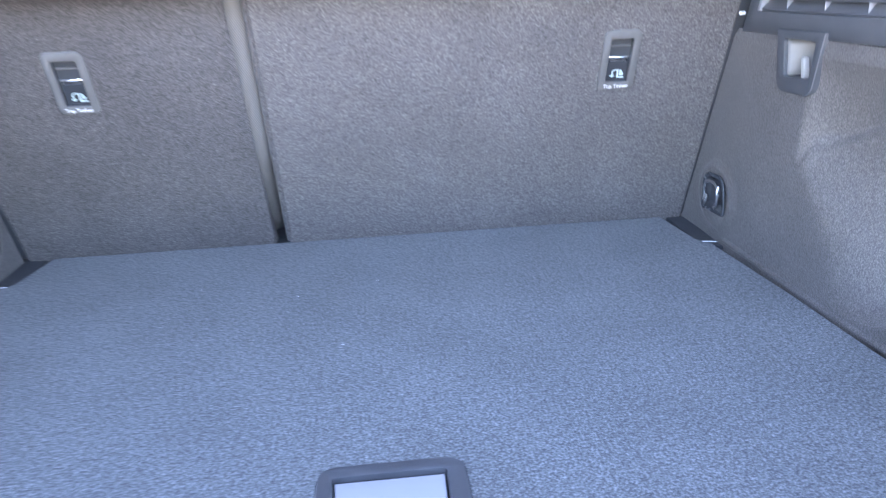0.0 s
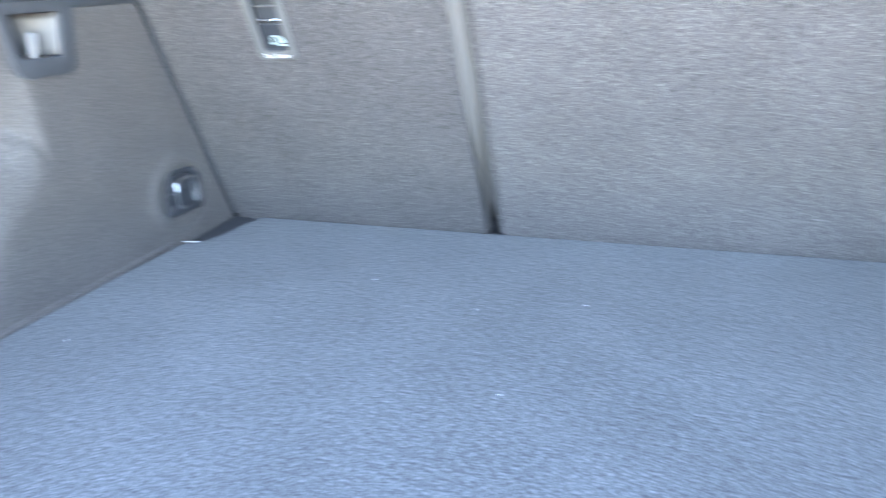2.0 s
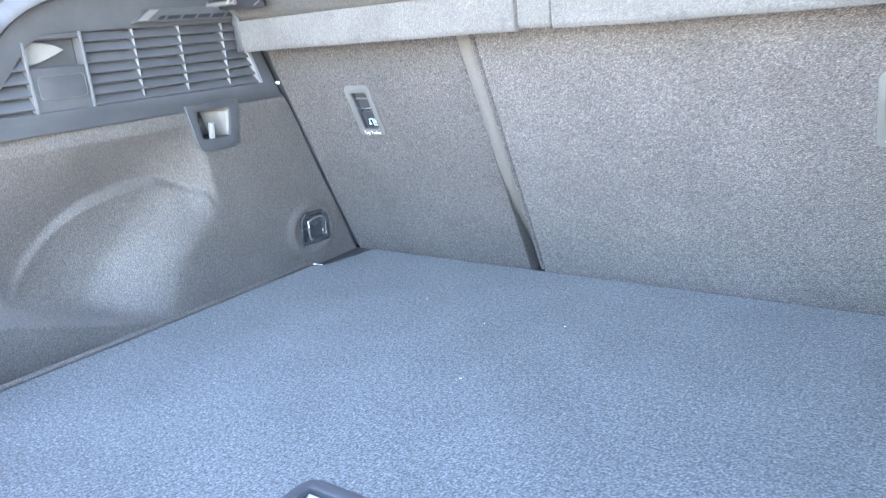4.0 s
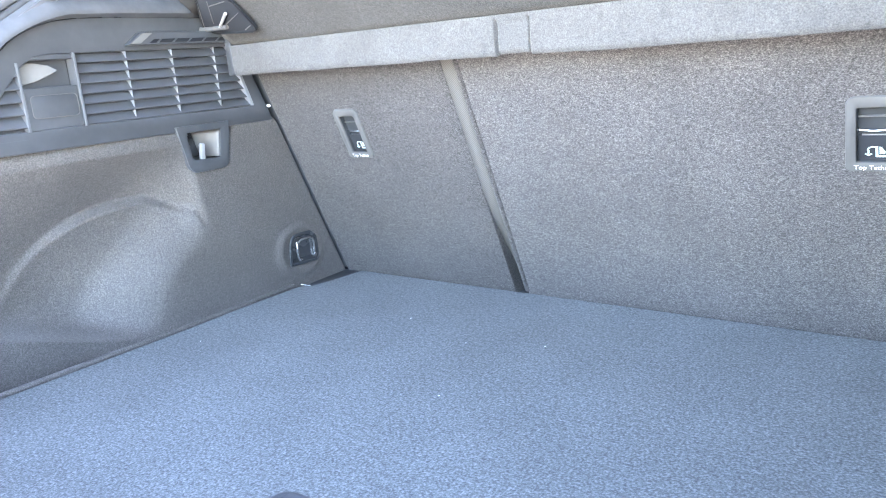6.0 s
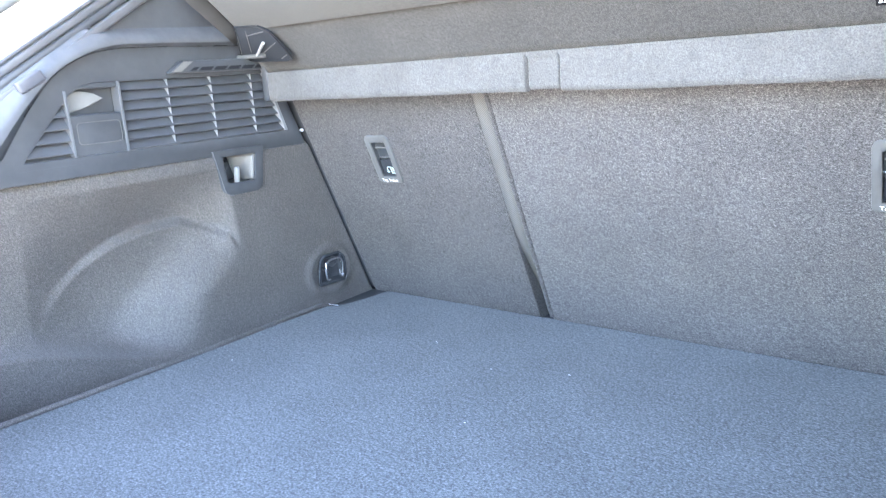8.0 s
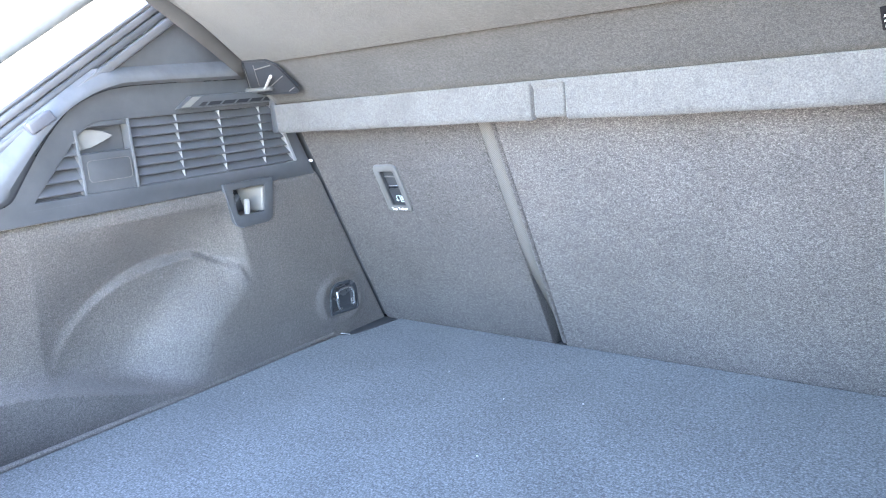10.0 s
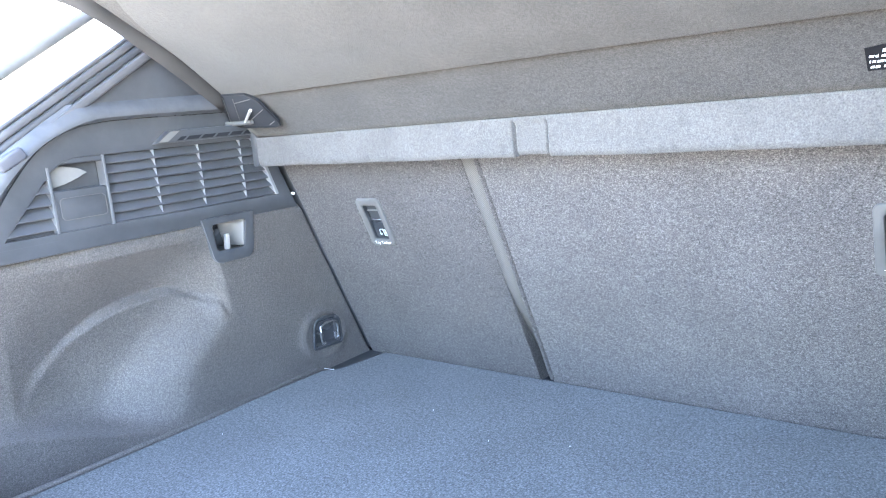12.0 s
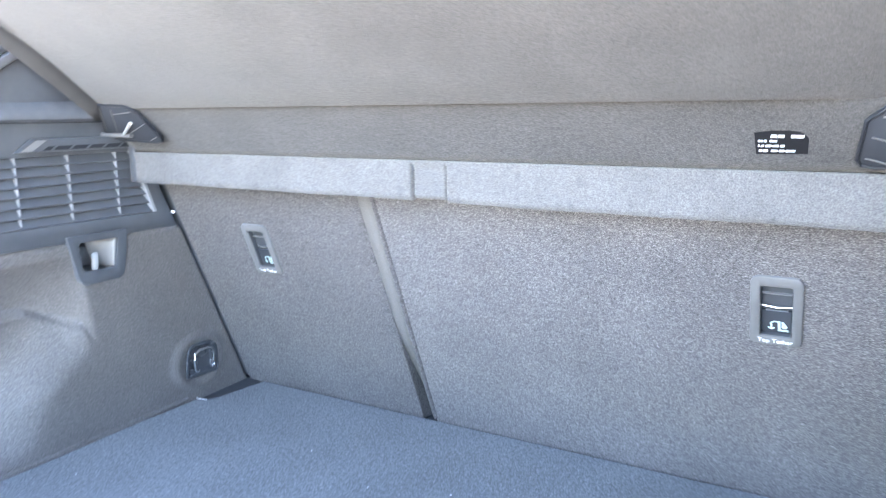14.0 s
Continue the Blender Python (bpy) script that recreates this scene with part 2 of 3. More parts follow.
def lettering(name, text, size, m, mat, parent, label=""):
    """Text in the built-in font, as a thin mesh; m places its centre, x along the line, z out of the surface."""
    cu = bpy.data.curves.new(name, "FONT")
    cu.body, cu.size, cu.align_x, cu.align_y, cu.extrude = text, size, "CENTER", "CENTER", 0.0002
    cu.resolution_u = 3
    tmp = bpy.data.objects.new(name, cu)
    scene.collection.objects.link(tmp)
    bpy.context.view_layer.update()
    data = bpy.data.meshes.new_from_object(tmp.evaluated_get(bpy.context.evaluated_depsgraph_get()))
    bpy.data.objects.remove(tmp)
    bm = bmesh.new()
    bm.from_mesh(data)
    bpy.data.meshes.remove(data)
    bm.transform(m)
    return part(name, bm, mat, parent, label)


def ease(a, b, v):
    k = min(1.0, max(0.0, (v - a) / (b - a)))
    return k * k * (3 - 2 * k)


def steps(a, b, n):
    return [a + (b - a) * k / n for k in range(n + 1)]


def along_line(pts, u, soft):
    """The point at fraction u of a broken line; soft above 0 rounds its corners."""
    def raw(u):
        ls = [math.dist(a, b) for a, b in zip(pts, pts[1:])]
        d = min(1.0, max(0.0, u)) * sum(ls)
        for a, b, ln in zip(pts, pts[1:], ls):
            if d <= ln + 1e-9:
                return (a[0] + (b[0] - a[0]) * d / ln, a[1] + (b[1] - a[1]) * d / ln)
            d -= ln
        return pts[-1]
    if soft == 0:
        return raw(u)
    near = [raw(u + soft * q) for q in (-0.06, -0.03, 0.0, 0.03, 0.06)]
    return (sum(p[0] for p in near) / 5, sum(p[1] for p in near) / 5)


# ---- ground outside and the plain shell round the boot ----
ground = part("ground", grid(steps(-900, 900, 12), steps(-900, 900, 12), lambda x, y: (x, y, -0.70)), M_GROUND)
tagged(ground, "pale sunlit concrete ground outside the car", "ground", kind="structure")
floor_pan = part("floor_pan", box(-0.66, 0.66, -0.80, 0.40, -0.14, -0.10, 0.01), M_DARK)
tagged(floor_pan, "black painted floor pan under the boot floor", "floor pan", kind="structure")
# out of view; its height is set to keep ground light off the seats' foot
sill = part("unseen_boot_sill", box(-0.62, 0.62, -0.97, -0.775, -0.45, 0.105, 0.03, 3), M_DARK)
tagged(sill, "unseen black loading sill and bumper, set to block ground light", "loading sill", kind="structure")
front_wall = part("wall_front", box(-0.66, 0.66, 0.40, 0.42, -0.14, 0.86), M_ROOF)
tagged(front_wall, "plain grey cabin closing wall", "wall", kind="structure")
for nm, x in (("wall_left_outer", -0.68), ("wall_right_outer", 0.66)):
    w = part(nm, box(x, x + 0.02, -0.80, 0.40, -0.14, 0.30, 0.004), M_DARK)
    tagged(w, "plain dark body side behind the lining", "wall", kind="structure")
# unseen sides, added so daylight doesn't show through the seat gaps
for nm, x in (("wall_left_cabin", -0.68), ("wall_right_cabin", 0.66)):
    w = part(nm, box(x, x + 0.02, -0.12, 0.40, 0.302, 0.86, 0.004), M_ROOF)
    tagged(w, "unseen plain grey cabin side, added to keep daylight out", "wall", kind="structure")
roof = part("ceiling", box(-0.66, 0.66, -0.35, 0.40, 0.86, 0.90, 0.01), M_ROOF)
tagged(roof, "plain grey headlining over the boot", "ceiling", kind="structure")

# ---- load floor ----
load_floor = thing("load_floor", "blue-grey needle felt boot floor board with a pull handle", "boot floor", kind="structure")
HX0, HX1, HY0, HY1 = -0.0450, 0.0745, -0.650, -0.5475
outer = [(-0.441, -0.0030), (0.443, -0.0030), (0.452, -0.105), (0.466, -0.132), (0.476, -0.30), (0.490, -0.76), (-0.512, -0.76), (-0.488, -0.30),
         (-0.480, -0.117), (-0.457, -0.100)]
board = holed([(x, y, 0.0) for x, y in outer], [[(x, y, 0.0) for x, y in rounded(HX0 + 0.006, HX1 - 0.006, HY0 + 0.006, HY1 - 0.006, 0.012)]], (0, 0, -0.022), 0.003)
part("board", board, M_FLOOR, load_floor)
handle = part("pull_handle", holed([(x, y, 0.0025) for x, y in rounded(HX0 + 0.0035, HX1 - 0.0035, HY0, HY1 - 0.003, 0.016, 6)],
                                   [[(x, y, 0.0025) for x, y in rounded(HX0 + 0.0155, HX1 - 0.0185, HY0 + 0.014, HY1 - 0.0165, 0.003, 3)]],
                                   (0, 0, -0.012), 0.0018), M_TRIM, load_floor, "slate plastic handle surround", True)
cup = bmesh.new()
lo = [cup.verts.new((x, y, -0.042)) for x, y in rounded(HX0 + 0.0155, HX1 - 0.0185, HY0 + 0.014, HY1 - 0.0165, 0.003, 3)]
hi = [cup.verts.new((x, y, 0.0)) for x, y in rounded(HX0 + 0.0150, HX1 - 0.0180, HY0 + 0.0135, HY1 - 0.0160, 0.003, 3)]
cup.faces.new(lo)
for k in range(len(lo)):
    cup.faces.new((lo[k - 1], lo[k], hi[k], hi[k - 1]))
part("cup", cup, M_SEAM, handle)
part("flap", prism([(HX0 + 0.0163, HY1 - 0.0188, -0.001), (HX1 - 0.0195, HY1 - 0.0188, -0.001), (HX1 - 0.0197, HY0 + 0.022, -0.030), (HX0 + 0.0165, HY0 + 0.022, -0.030)],
                   (0, 0, -0.004), 0.001), M_STEEL, handle, "bright metal pull flap")
for s in (-1, 1):
    x0, x1, x2 = (-0.440, -0.484, -0.480) if s < 0 else (0.443, 0.484, 0.476)
    plate = prism([(x0 - 0.012 * -s, 0.004, -0.004), (x1, 0.004, -0.004), (x2 + 0.004 * s, -0.135, -0.004), (x0 + 0.010 * s, -0.105, -0.004)], (0, 0, -0.006), 0.0015)
    cp = part("corner_plate", plate, M_SEAM)
    tagged(cp, "smooth slate plastic corner plate beside the floor board", "corner plate", "corner plates")
    tip = box(-0.010, 0.010, -0.0006, 0.0006, 0, 0.0010, 0.0003, m=pose(*((-0.468, -0.112) if s < 0 else (0.463, -0.129)), 0.0015, 0, 0, 8 if s < 0 else -14))
    part("clip_tip", tip, M_WHITE, cp, "small white clip end")

# ---- seat backs ----
LEAN = math.atan(0.42)
SEAT = Matrix(((1, 0, 0, 0), (0, -math.sin(LEAN), -math.cos(LEAN), 0), (0, math.cos(LEAN), -math.sin(LEAN), 0), (0, 0, 0, 1)))  # x across, y up the seat, z out


def seat_panel(u0b, u0t, u1b, u1t, hole):
    v0, v1 = -0.024, 0.50
    loop = [(u0b, v0, 0), (u1b, v0, 0), (u1t, v1, 0), (u0t, v1, 0)]
    bm = holed(loop, [[(x, y, 0) for x, y in hole]], (0, 0, -0.035), 0.004)
    bm.transform(SEAT)
    return bm


def tether(seat, u0, u1, v0, v1):
    """The child-seat anchor: a grey frame let into the felt, a dark shaft, the anchor wire, a printed plate and the words."""
    at = SEAT
    outer2 = rounded(u0, u1, v0, v1, (0.006, 0.006, 0.009, 0.009), 5)
    inner2 = rounded(u0 + 0.0095, u1 - 0.0095, v0 + 0.010, v1 - 0.0115, 0.0025, 3)
    fr = holed([(x, y, 0.0032) for x, y in outer2], [[(x, y, 0.0032) for x, y in inner2]], (0, 0, -0.010), 0.0016)
    fr.transform(at)
    bez = part("tether_frame", fr, M_BEZEL, seat, "grey plastic anchor frame", True)
    sh = bmesh.new()
    wall2 = rounded(u0 + 0.0099, u1 - 0.0099, v0 + 0.0104, v1 - 0.0119, 0.0024, 3)
    deep = [sh.verts.new((x, y, -0.0062)) for x, y in wall2]
    near = [sh.verts.new((x, y, 0.0005)) for x, y in wall2]
    sh.faces.new(deep)
    for k in range(len(deep)):
        sh.faces.new((deep[k - 1], deep[k], near[k], near[k - 1]))
    sh.transform(at)
    part("shaft", sh, M_SEAM, bez)
    a, b, h = u0 + 0.0095, u1 - 0.0095, v1 - v0
    wire = tube([(a, v0 + 0.53 * h, -0.004), ((a + b) / 2, v0 + 0.535 * h, -0.001), (b, v0 + 0.53 * h, -0.004)], 0.0013, 8)
    wire.transform(at)
    part("anchor_bar", wire, M_CHROME, bez, "bright steel anchor bar", True)
    ledge = box(a + 0.0005, b - 0.0005, v0 + 0.70 * h, v0 + 0.715 * h, -0.0080, -0.0030, 0.0006)
    ledge.transform(at)
    part("ledge", ledge, M_BEZEL, bez)
    plate = box(a + 0.0003, b - 0.0003, v0 + 0.125 * h, v0 + 0.46 * h, -0.009, -0.004, 0.0008)
    plate.transform(at)
    pl = part("plate", plate, M_PLATE, bez)
    edge = box(a + 0.004, b - 0.004, v0 + 0.455 * h, v0 + 0.470 * h, -0.0062, -0.0036, 0.0003)
    edge.transform(at)
    part("plate_edge", edge, M_STEEL, bez)
    c, w = (a + b) / 2, (b - a)
    icon = bmesh.new()

    def blob(pts):
        f = icon.faces.new([icon.verts.new((c + 0.04 * w + 0.88 * x * w, v0 + 0.13 * h + 0.84 * y * w, -0.0036)) for x, y in pts])
        bmesh.ops.extrude_face_region(icon, geom=[f])

    blob([(0.02, 0.10), (0.40, 0.10), (0.40, 0.20), (0.12, 0.20), (0.10, 0.62), (0.00, 0.62)])
    blob([(0.15, 0.25), (0.34, 0.25), (0.36, 0.36), (0.22, 0.58), (0.14, 0.60)])
    arc = [(-0.08 + 0.20 * math.cos(radians(t)), 0.42 + 0.20 * math.sin(radians(t))) for t in range(20, 200, 20)]
    arc += [(-0.08 + 0.13 * math.cos(radians(t)), 0.42 + 0.13 * math.sin(radians(t))) for t in range(180, 0, -20)]
    blob(arc)
    blob([(-0.36, 0.24), (-0.22, 0.14), (-0.08, 0.24), (-0.13, 0.30), (-0.19, 0.24), (-0.18, 0.42), (-0.26, 0.42), (-0.26, 0.24), (-0.31, 0.30)])
    icon.transform(at)
    part("anchor_symbol", icon, M_ICON, pl, "pale printed child seat symbol")
    words = at @ Matrix.Translation((c, v0 + 0.0052, 0.0036))
    lettering("lettering", "Top Tether", 0.0068, words, M_WHITE, bez, "white printed words")


LV0, LV1, RV0, RV1 = 0.231, 0.312, 0.2255, 0.3070
seat_left = thing("rear_seat_back", "narrow felt-covered rear seat back, upright and latched", "seat back", "rear seat backs")
part("panel", seat_panel(-0.479, -0.479, -0.1325, -0.140, rounded(-0.3545 + 0.004, -0.307 - 0.004, LV0 + 0.004, LV1 - 0.004, 0.004, 3)), M_SEAT_SHADED, seat_left)
tether(seat_left, -0.3545, -0.307, LV0, LV1)
seat_right = thing("rear_seat_back", "wide felt-covered rear seat back, upright and latched", "seat back", "rear seat backs")
part("panel", seat_panel(-0.111, -0.1155, 0.477, 0.475, rounded(0.3105 + 0.004, 0.3580 - 0.004, RV0 + 0.004, RV1 - 0.004, 0.004, 3)), M_SEAT, seat_right)
tether(seat_right, 0.3105, 0.3580, RV0, RV1)
# webbing in the gap between the two seat backs: near the surface at the top, deep at the foot
web = bmesh.new()
vs = []
for v in steps(0.0, 0.50, 24):
    left, right = -0.1328 - 0.0075 * v / 0.5, -0.1120 - 0.0048 * v / 0.5
    turn, sink = ease(0.20, 0.0, v), ease(0.18, -0.02, v)
    edge = left + (right - left) * (0.96 - 0.30 * turn)
    vs.append([web.verts.new(SEAT @ Vector((left, v, -0.0012 - 0.027 * sink))), web.verts.new(SEAT @ Vector((edge, v, -0.0040 - 0.031 * turn)))])
for a, b in zip(vs, vs[1:]):
    web.faces.new((a[0], a[1], b[1], b[0]))
strip = part("webbing", web, M_WEB, seat_left, "ribbed grey webbing down the gap", True)
thick(strip, 0.002)
pipe = tube([SEAT @ Vector((-0.1110 - 0.0048 * k / 12, 0.003 + 0.5 * k / 12, -0.0012)) for k in range(13)], 0.0040, 10)
part("piping", pipe, M_SEAT_SHADED, seat_right, "", True)
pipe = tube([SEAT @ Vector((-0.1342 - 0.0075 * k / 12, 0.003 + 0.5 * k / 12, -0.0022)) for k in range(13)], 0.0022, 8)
part("piping", pipe, M_SEAT_SHADED, seat_left, "", True)
# added dark backing, its colour standing in for the gap's shade
back = box(-0.150, -0.108, -0.004, 0.50, -0.050, -0.038, 0.0)
back.transform(SEAT)
# floor tab coloured dark to paint the shade at the gap's foot
part("gap_foot", box(-0.150, -0.108, -0.0005, 0.045, -0.020, -0.0060), M_PLATE, load_floor)
part("gap_backing", back, M_SEAM, seat_left, "added dark backing for the shade deep in the gap")
# added dark strips stand in for the shade in the seat-to-lining gaps
for s in (-1, 1):
    b = thing("seat_seam_shade", "dark strip painted for the shade between seat and lining", "seat edge", "seat edges")
    back = box(min(s * 0.470, s * 0.53), max(s * 0.470, s * 0.53), -0.004, 0.50, -0.06, -0.0045, 0.003)
    back.transform(SEAT)
    part("edge_strip", back, M_SEAM, b)


# ---- side linings ----
def arch_top(y):
    if y < -0.341:
        return 0.188 * max(0.0, 1 - (abs(y + 0.341) / 0.228) ** 2.3) ** (1 / 2.3)
    return 0.188 - 0.48 * (y + 0.341) - 0.03 * ease(-0.285, -0.262, y)


def lining_depth(y, z):
    """How far the felt lies outside the flat front part of the lining: a hollow under the trim, and the wheel arch sloping away."""
    past = -0.271 - 0.09 * max(0.0, z - 0.15) - y
    past = 0.0022 * math.log1p(math.exp(past / 0.0022)) if past < 0.2 else past
    front = 0.75 * (1 - math.exp(-past / 0.030)) + 0.25 * min(1.0, past / 0.09)
    foot = 0.007 + 0.071 * ease(-0.36, -0.65, y)
    top = max(arch_top(y), foot)
    lean = 0.010 * ease(-0.36, -0.60, y)
    fade = 1 - 0.38 * ease(-0.35, -0.70, y)
    rise = 1 - math.exp(-max(0.0, z - foot) / 0.011)
    turn = -0.396 + (1.2 if z > 0.08 else 0.35) * min(0.10, z - 0.08)
    wide = 0.064 + 0.24 * max(0.0, z - 0.08)
    swell = 0.56 * ease(turn + wide, turn - wide, y) + 0.44 * ease(turn + wide, turn - 0.17, y)
    arch = rise * swell * fade * (0.068 - 0.27 * max(0.0, z - 0.08)) * (1 - 0.26 * ease(-0.46, -0.60, y))
    arch *= 1 - (1 - ease(0.0, 0.62, front)) * ease(0.09, 0.15, z)
    up = min(1.0, max(0.0, (z - top) / (0.257 - top)))
    hollow = rise * fade * front * 0.054 * (1 - 0.95 * up ** 1.15) + 0.020 * front * up * (1 - up) * (1 - ease(-0.39, -0.50, y))
    if y < -0.341:
        above = 0.2 * (((-0.341 - y) / 0.228) ** 2.3 + (max(0.0, z) / 0.188) ** 2.3) ** (1 / 2.3) - 0.2
    else:
        above = z - top
    g = 0.007 * ease(-0.325, -0.275, y)
    k = ease(-0.006 - g, 0.010 + g, above)
    ridge = math.exp(-((above / 0.0075) ** 2))
    d = lean + arch + (hollow - arch) * k - 0.0014 * math.sqrt(front) * rise * ridge + 0.24 * max(0.0, foot - z) * ease(-0.40, -0.48, y)
    r = math.hypot((y + 0.098) / 1.15, z - 0.058)
    d -= 0.0045 * math.exp(-((r - 0.038) / 0.008) ** 2)
    d += 0.003 * ease(0.268, 0.277, z)
    return d


def side(s, m):
    SIDE[0] = m
    name = "left" if s < 0 else "right"
    X = -0.484
    ys = steps(0.0, -0.80, 260)
    zs = steps(-0.02, 0.278, 120)
    def lining(y, z):
        lead = -0.42 * z - (0.0005 if s < 0 else -0.0150)  # the felt stops short of the seat
        y = lead + (y - 0.0) * (0.80 + lead) / 0.80
        return (X - lining_depth(y, z), y, z)

    felt_bm = grid(ys, zs, lining)
    gone = []
    for f in felt_bm.faces:
        c = f.calc_center_median()
        if -0.279 < c.y < -0.2235 and 0.229 < c.z or -0.1185 < c.y < -0.0705 and 0.040 < c.z < 0.080:
            gone.append(f)
    bmesh.ops.delete(felt_bm, geom=gone, context="FACES")
    wall = part("wall_" + name, felt_bm, M_SIDE, None, "", True)
    tagged(wall, "grey felt side lining moulded over the wheel arch", "side lining", kind="structure")
    thick(wall, 0.003, 1.0)
    roll = tube([(X - 0.0005 - 0.010 * ease(-0.3, -0.7, y), y, 0.0026) for y in steps(-0.125, -0.78, 30)], 0.0040, 10)
    part("lining_edge", roll, M_SIDE, wall, "rolled felt edge along the floor", True)

    # plastic trim with the vent
    trim = thing("side_trim", "slate plastic side trim with a slatted vent", "side trim", "side trims")
    T = X - 0.001
    crease = [(-0.361, 0.440), (-0.437, 0.436), (-0.470, 0.426), (-0.510, 0.402), (-0.545, 0.364), (-0.585, 0.310)]
    loop = [(-0.80, 0.277), (-0.1185, 0.2745), (-0.189, 0.442)] + crease + [(-0.80, 0.292)]
    hole = [(-0.153, 0.300), (-0.184, 0.388), (-0.452, 0.387), (-0.468, 0.384), (-0.484, 0.374), (-0.549, 0.301)]
    frame_bm = holed([(T, y, z) for y, z in loop], [[(T, y, z) for y, z in hole]], (-0.016, 0, 0), 0.002)
    part("vent_frame", frame_bm, M_TRIM, trim, "", True)
    part("vent_back", box(T - 0.024, T - 0.020, -0.57, -0.14, 0.295, 0.395), M_SEAM, trim)
    tilt = radians(52)
    a = Vector((math.cos(tilt) * 0.0145, 0, -math.sin(tilt) * 0.0145))
    n = Vector((math.sin(tilt) * 0.0022, 0, math.cos(tilt) * 0.0022))
    rows = [(0.3052 + 0.0125 * k, 0) for k in range(7)] + [(0.2966 + 0.0146 * k, 1) for k in range(6)]
    for z, rear in rows:
        if rear:
            y0, y1 = -0.549 + 0.89 * (z - 0.301) - 0.006, -0.490
        else:
            y0, y1 = -0.418, -0.156 - 0.345 * (z - 0.300)
        p = Vector((T - 0.0115, y0, z + 0.0065)) - a * (0.16 * rear)
        sl = prism([p, p + a * (1 + 0.3 * rear), p + a * (1 + 0.3 * rear) + n, p + n], (0, y1 - y0, 0), 0.0006, 1)
        part("slat", sl, M_SLAT, trim)
    # bars paler than the slats, to paint the light they catch
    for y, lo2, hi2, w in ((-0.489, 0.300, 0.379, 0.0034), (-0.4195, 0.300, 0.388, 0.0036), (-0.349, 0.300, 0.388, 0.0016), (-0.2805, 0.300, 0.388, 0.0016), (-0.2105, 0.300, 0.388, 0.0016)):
        part("bar", box(T - 0.017, T + (0.0010 if w > 0.003 else -0.0024), y - w / 2, y + w / 2, lo2, hi2, 0.0006), M_DISH if w > 0.003 else M_BAR_LIT, trim)
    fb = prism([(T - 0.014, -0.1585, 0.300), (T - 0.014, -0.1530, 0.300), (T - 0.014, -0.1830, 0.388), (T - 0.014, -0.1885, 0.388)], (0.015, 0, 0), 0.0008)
    part("bar", fb, M_BAR_LIT, trim)
    # pocket and blank plate between two bars
    pk = box(T - 0.014, T - 0.0015, -0.487, -0.421, 0.300, 0.350, 0.0015)
    part("pocket_base", pk, M_TRIM, trim)
    part("pocket_back", box(T - 0.0215, T - 0.0185, -0.487, -0.421, 0.349, 0.382, 0.0), M_TRIM, trim)
    bl = prism([(T - 0.002, y, z) for y, z in rounded(-0.481, -0.425, 0.3145, 0.3405, 0.005, 4)], (0.0018, 0, 0), 0.0006)
    part("blank_plate", bl, M_TRIM, trim, "small blank cover plate", True)
    # paler ring paints the highlight on the plate's raised edge
    ring_bm = holed([(T - 0.0004, y, z) for y, z in rounded(-0.4816, -0.4244, 0.3139, 0.3411, 0.0055, 5)], [[(T - 0.0004, y, z) for y, z in rounded(-0.4809, -0.4251, 0.3146, 0.3404, 0.0050, 5)]], (0.0008, 0, 0))
    part("plate_rim", ring_bm, M_BEZEL, trim, "fine rim of the cover plate, its edge highlight painted")
    part("pocket_top", box(T - 0.014, T - 0.0015, -0.487, -0.421, 0.381, 0.3875, 0.001), M_TRIM, trim)
    # pale wedge paints the bright reflection in the pocket
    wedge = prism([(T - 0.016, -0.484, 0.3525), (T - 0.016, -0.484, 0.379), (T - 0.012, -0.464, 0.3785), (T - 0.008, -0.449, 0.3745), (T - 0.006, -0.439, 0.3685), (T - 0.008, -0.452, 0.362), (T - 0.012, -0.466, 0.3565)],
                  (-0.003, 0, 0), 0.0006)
    part("pocket_face", wedge, M_LIT_FACE, trim, "slanting pocket face, its bright reflection painted pale")
    # bag hook in its cup below the trim
    o2 = round_poly([(-0.2975, 0.283), (-0.2835, 0.2165), (-0.2175, 0.2165), (-0.2070, 0.283)], (0.001, 0.015, 0.014, 0.001))
    i2 = round_poly([(-0.2825, 0.2735), (-0.2775, 0.2345), (-0.2300, 0.2325), (-0.2230, 0.2735)], (0.003, 0.006, 0.004, 0.003))
    cupf = holed([(T + 0.0035, y, z) for y, z in o2], [[(T + 0.0035, y, z) for y, z in i2]], (-0.012, 0, 0), 0.0018)
    cup_part = part("hook_cup", cupf, M_TRIM, trim, "", True)
    shell = bmesh.new()
    deep = [shell.verts.new((T - 0.028, y * 0.72 - 0.070, z * 0.9 + 0.026)) for y, z in i2]
    near = [shell.verts.new((T - 0.0083, y, z)) for y, z in i2]
    shell.faces.new(deep)
    for k in range(len(deep)):
        shell.faces.new((deep[k - 1], deep[k], near[k], near[k - 1]))
    part("hook_shell", shell, M_TRIM, cup_part, "dark slate pocket round the hook", True)
    # pale tongue paints the daylight on the cup's rear-facing wall
    tongue = grid(steps(0, 1, 12), steps(0.2340, 0.2722, 6),
                  lambda u, z: (T - 0.0275 + 0.0265 * u ** 1.8, -0.2540 + 0.0310 * u + 0.30 * (0.2722 - z) * (1 - u) - 0.16 * (0.2722 - z) * u, z))
    thick(part("hook_back", tongue, M_LIT_FACE, cup_part, "curved back of the hook cup, daylight painted pale", True), 0.0015, 0.0)
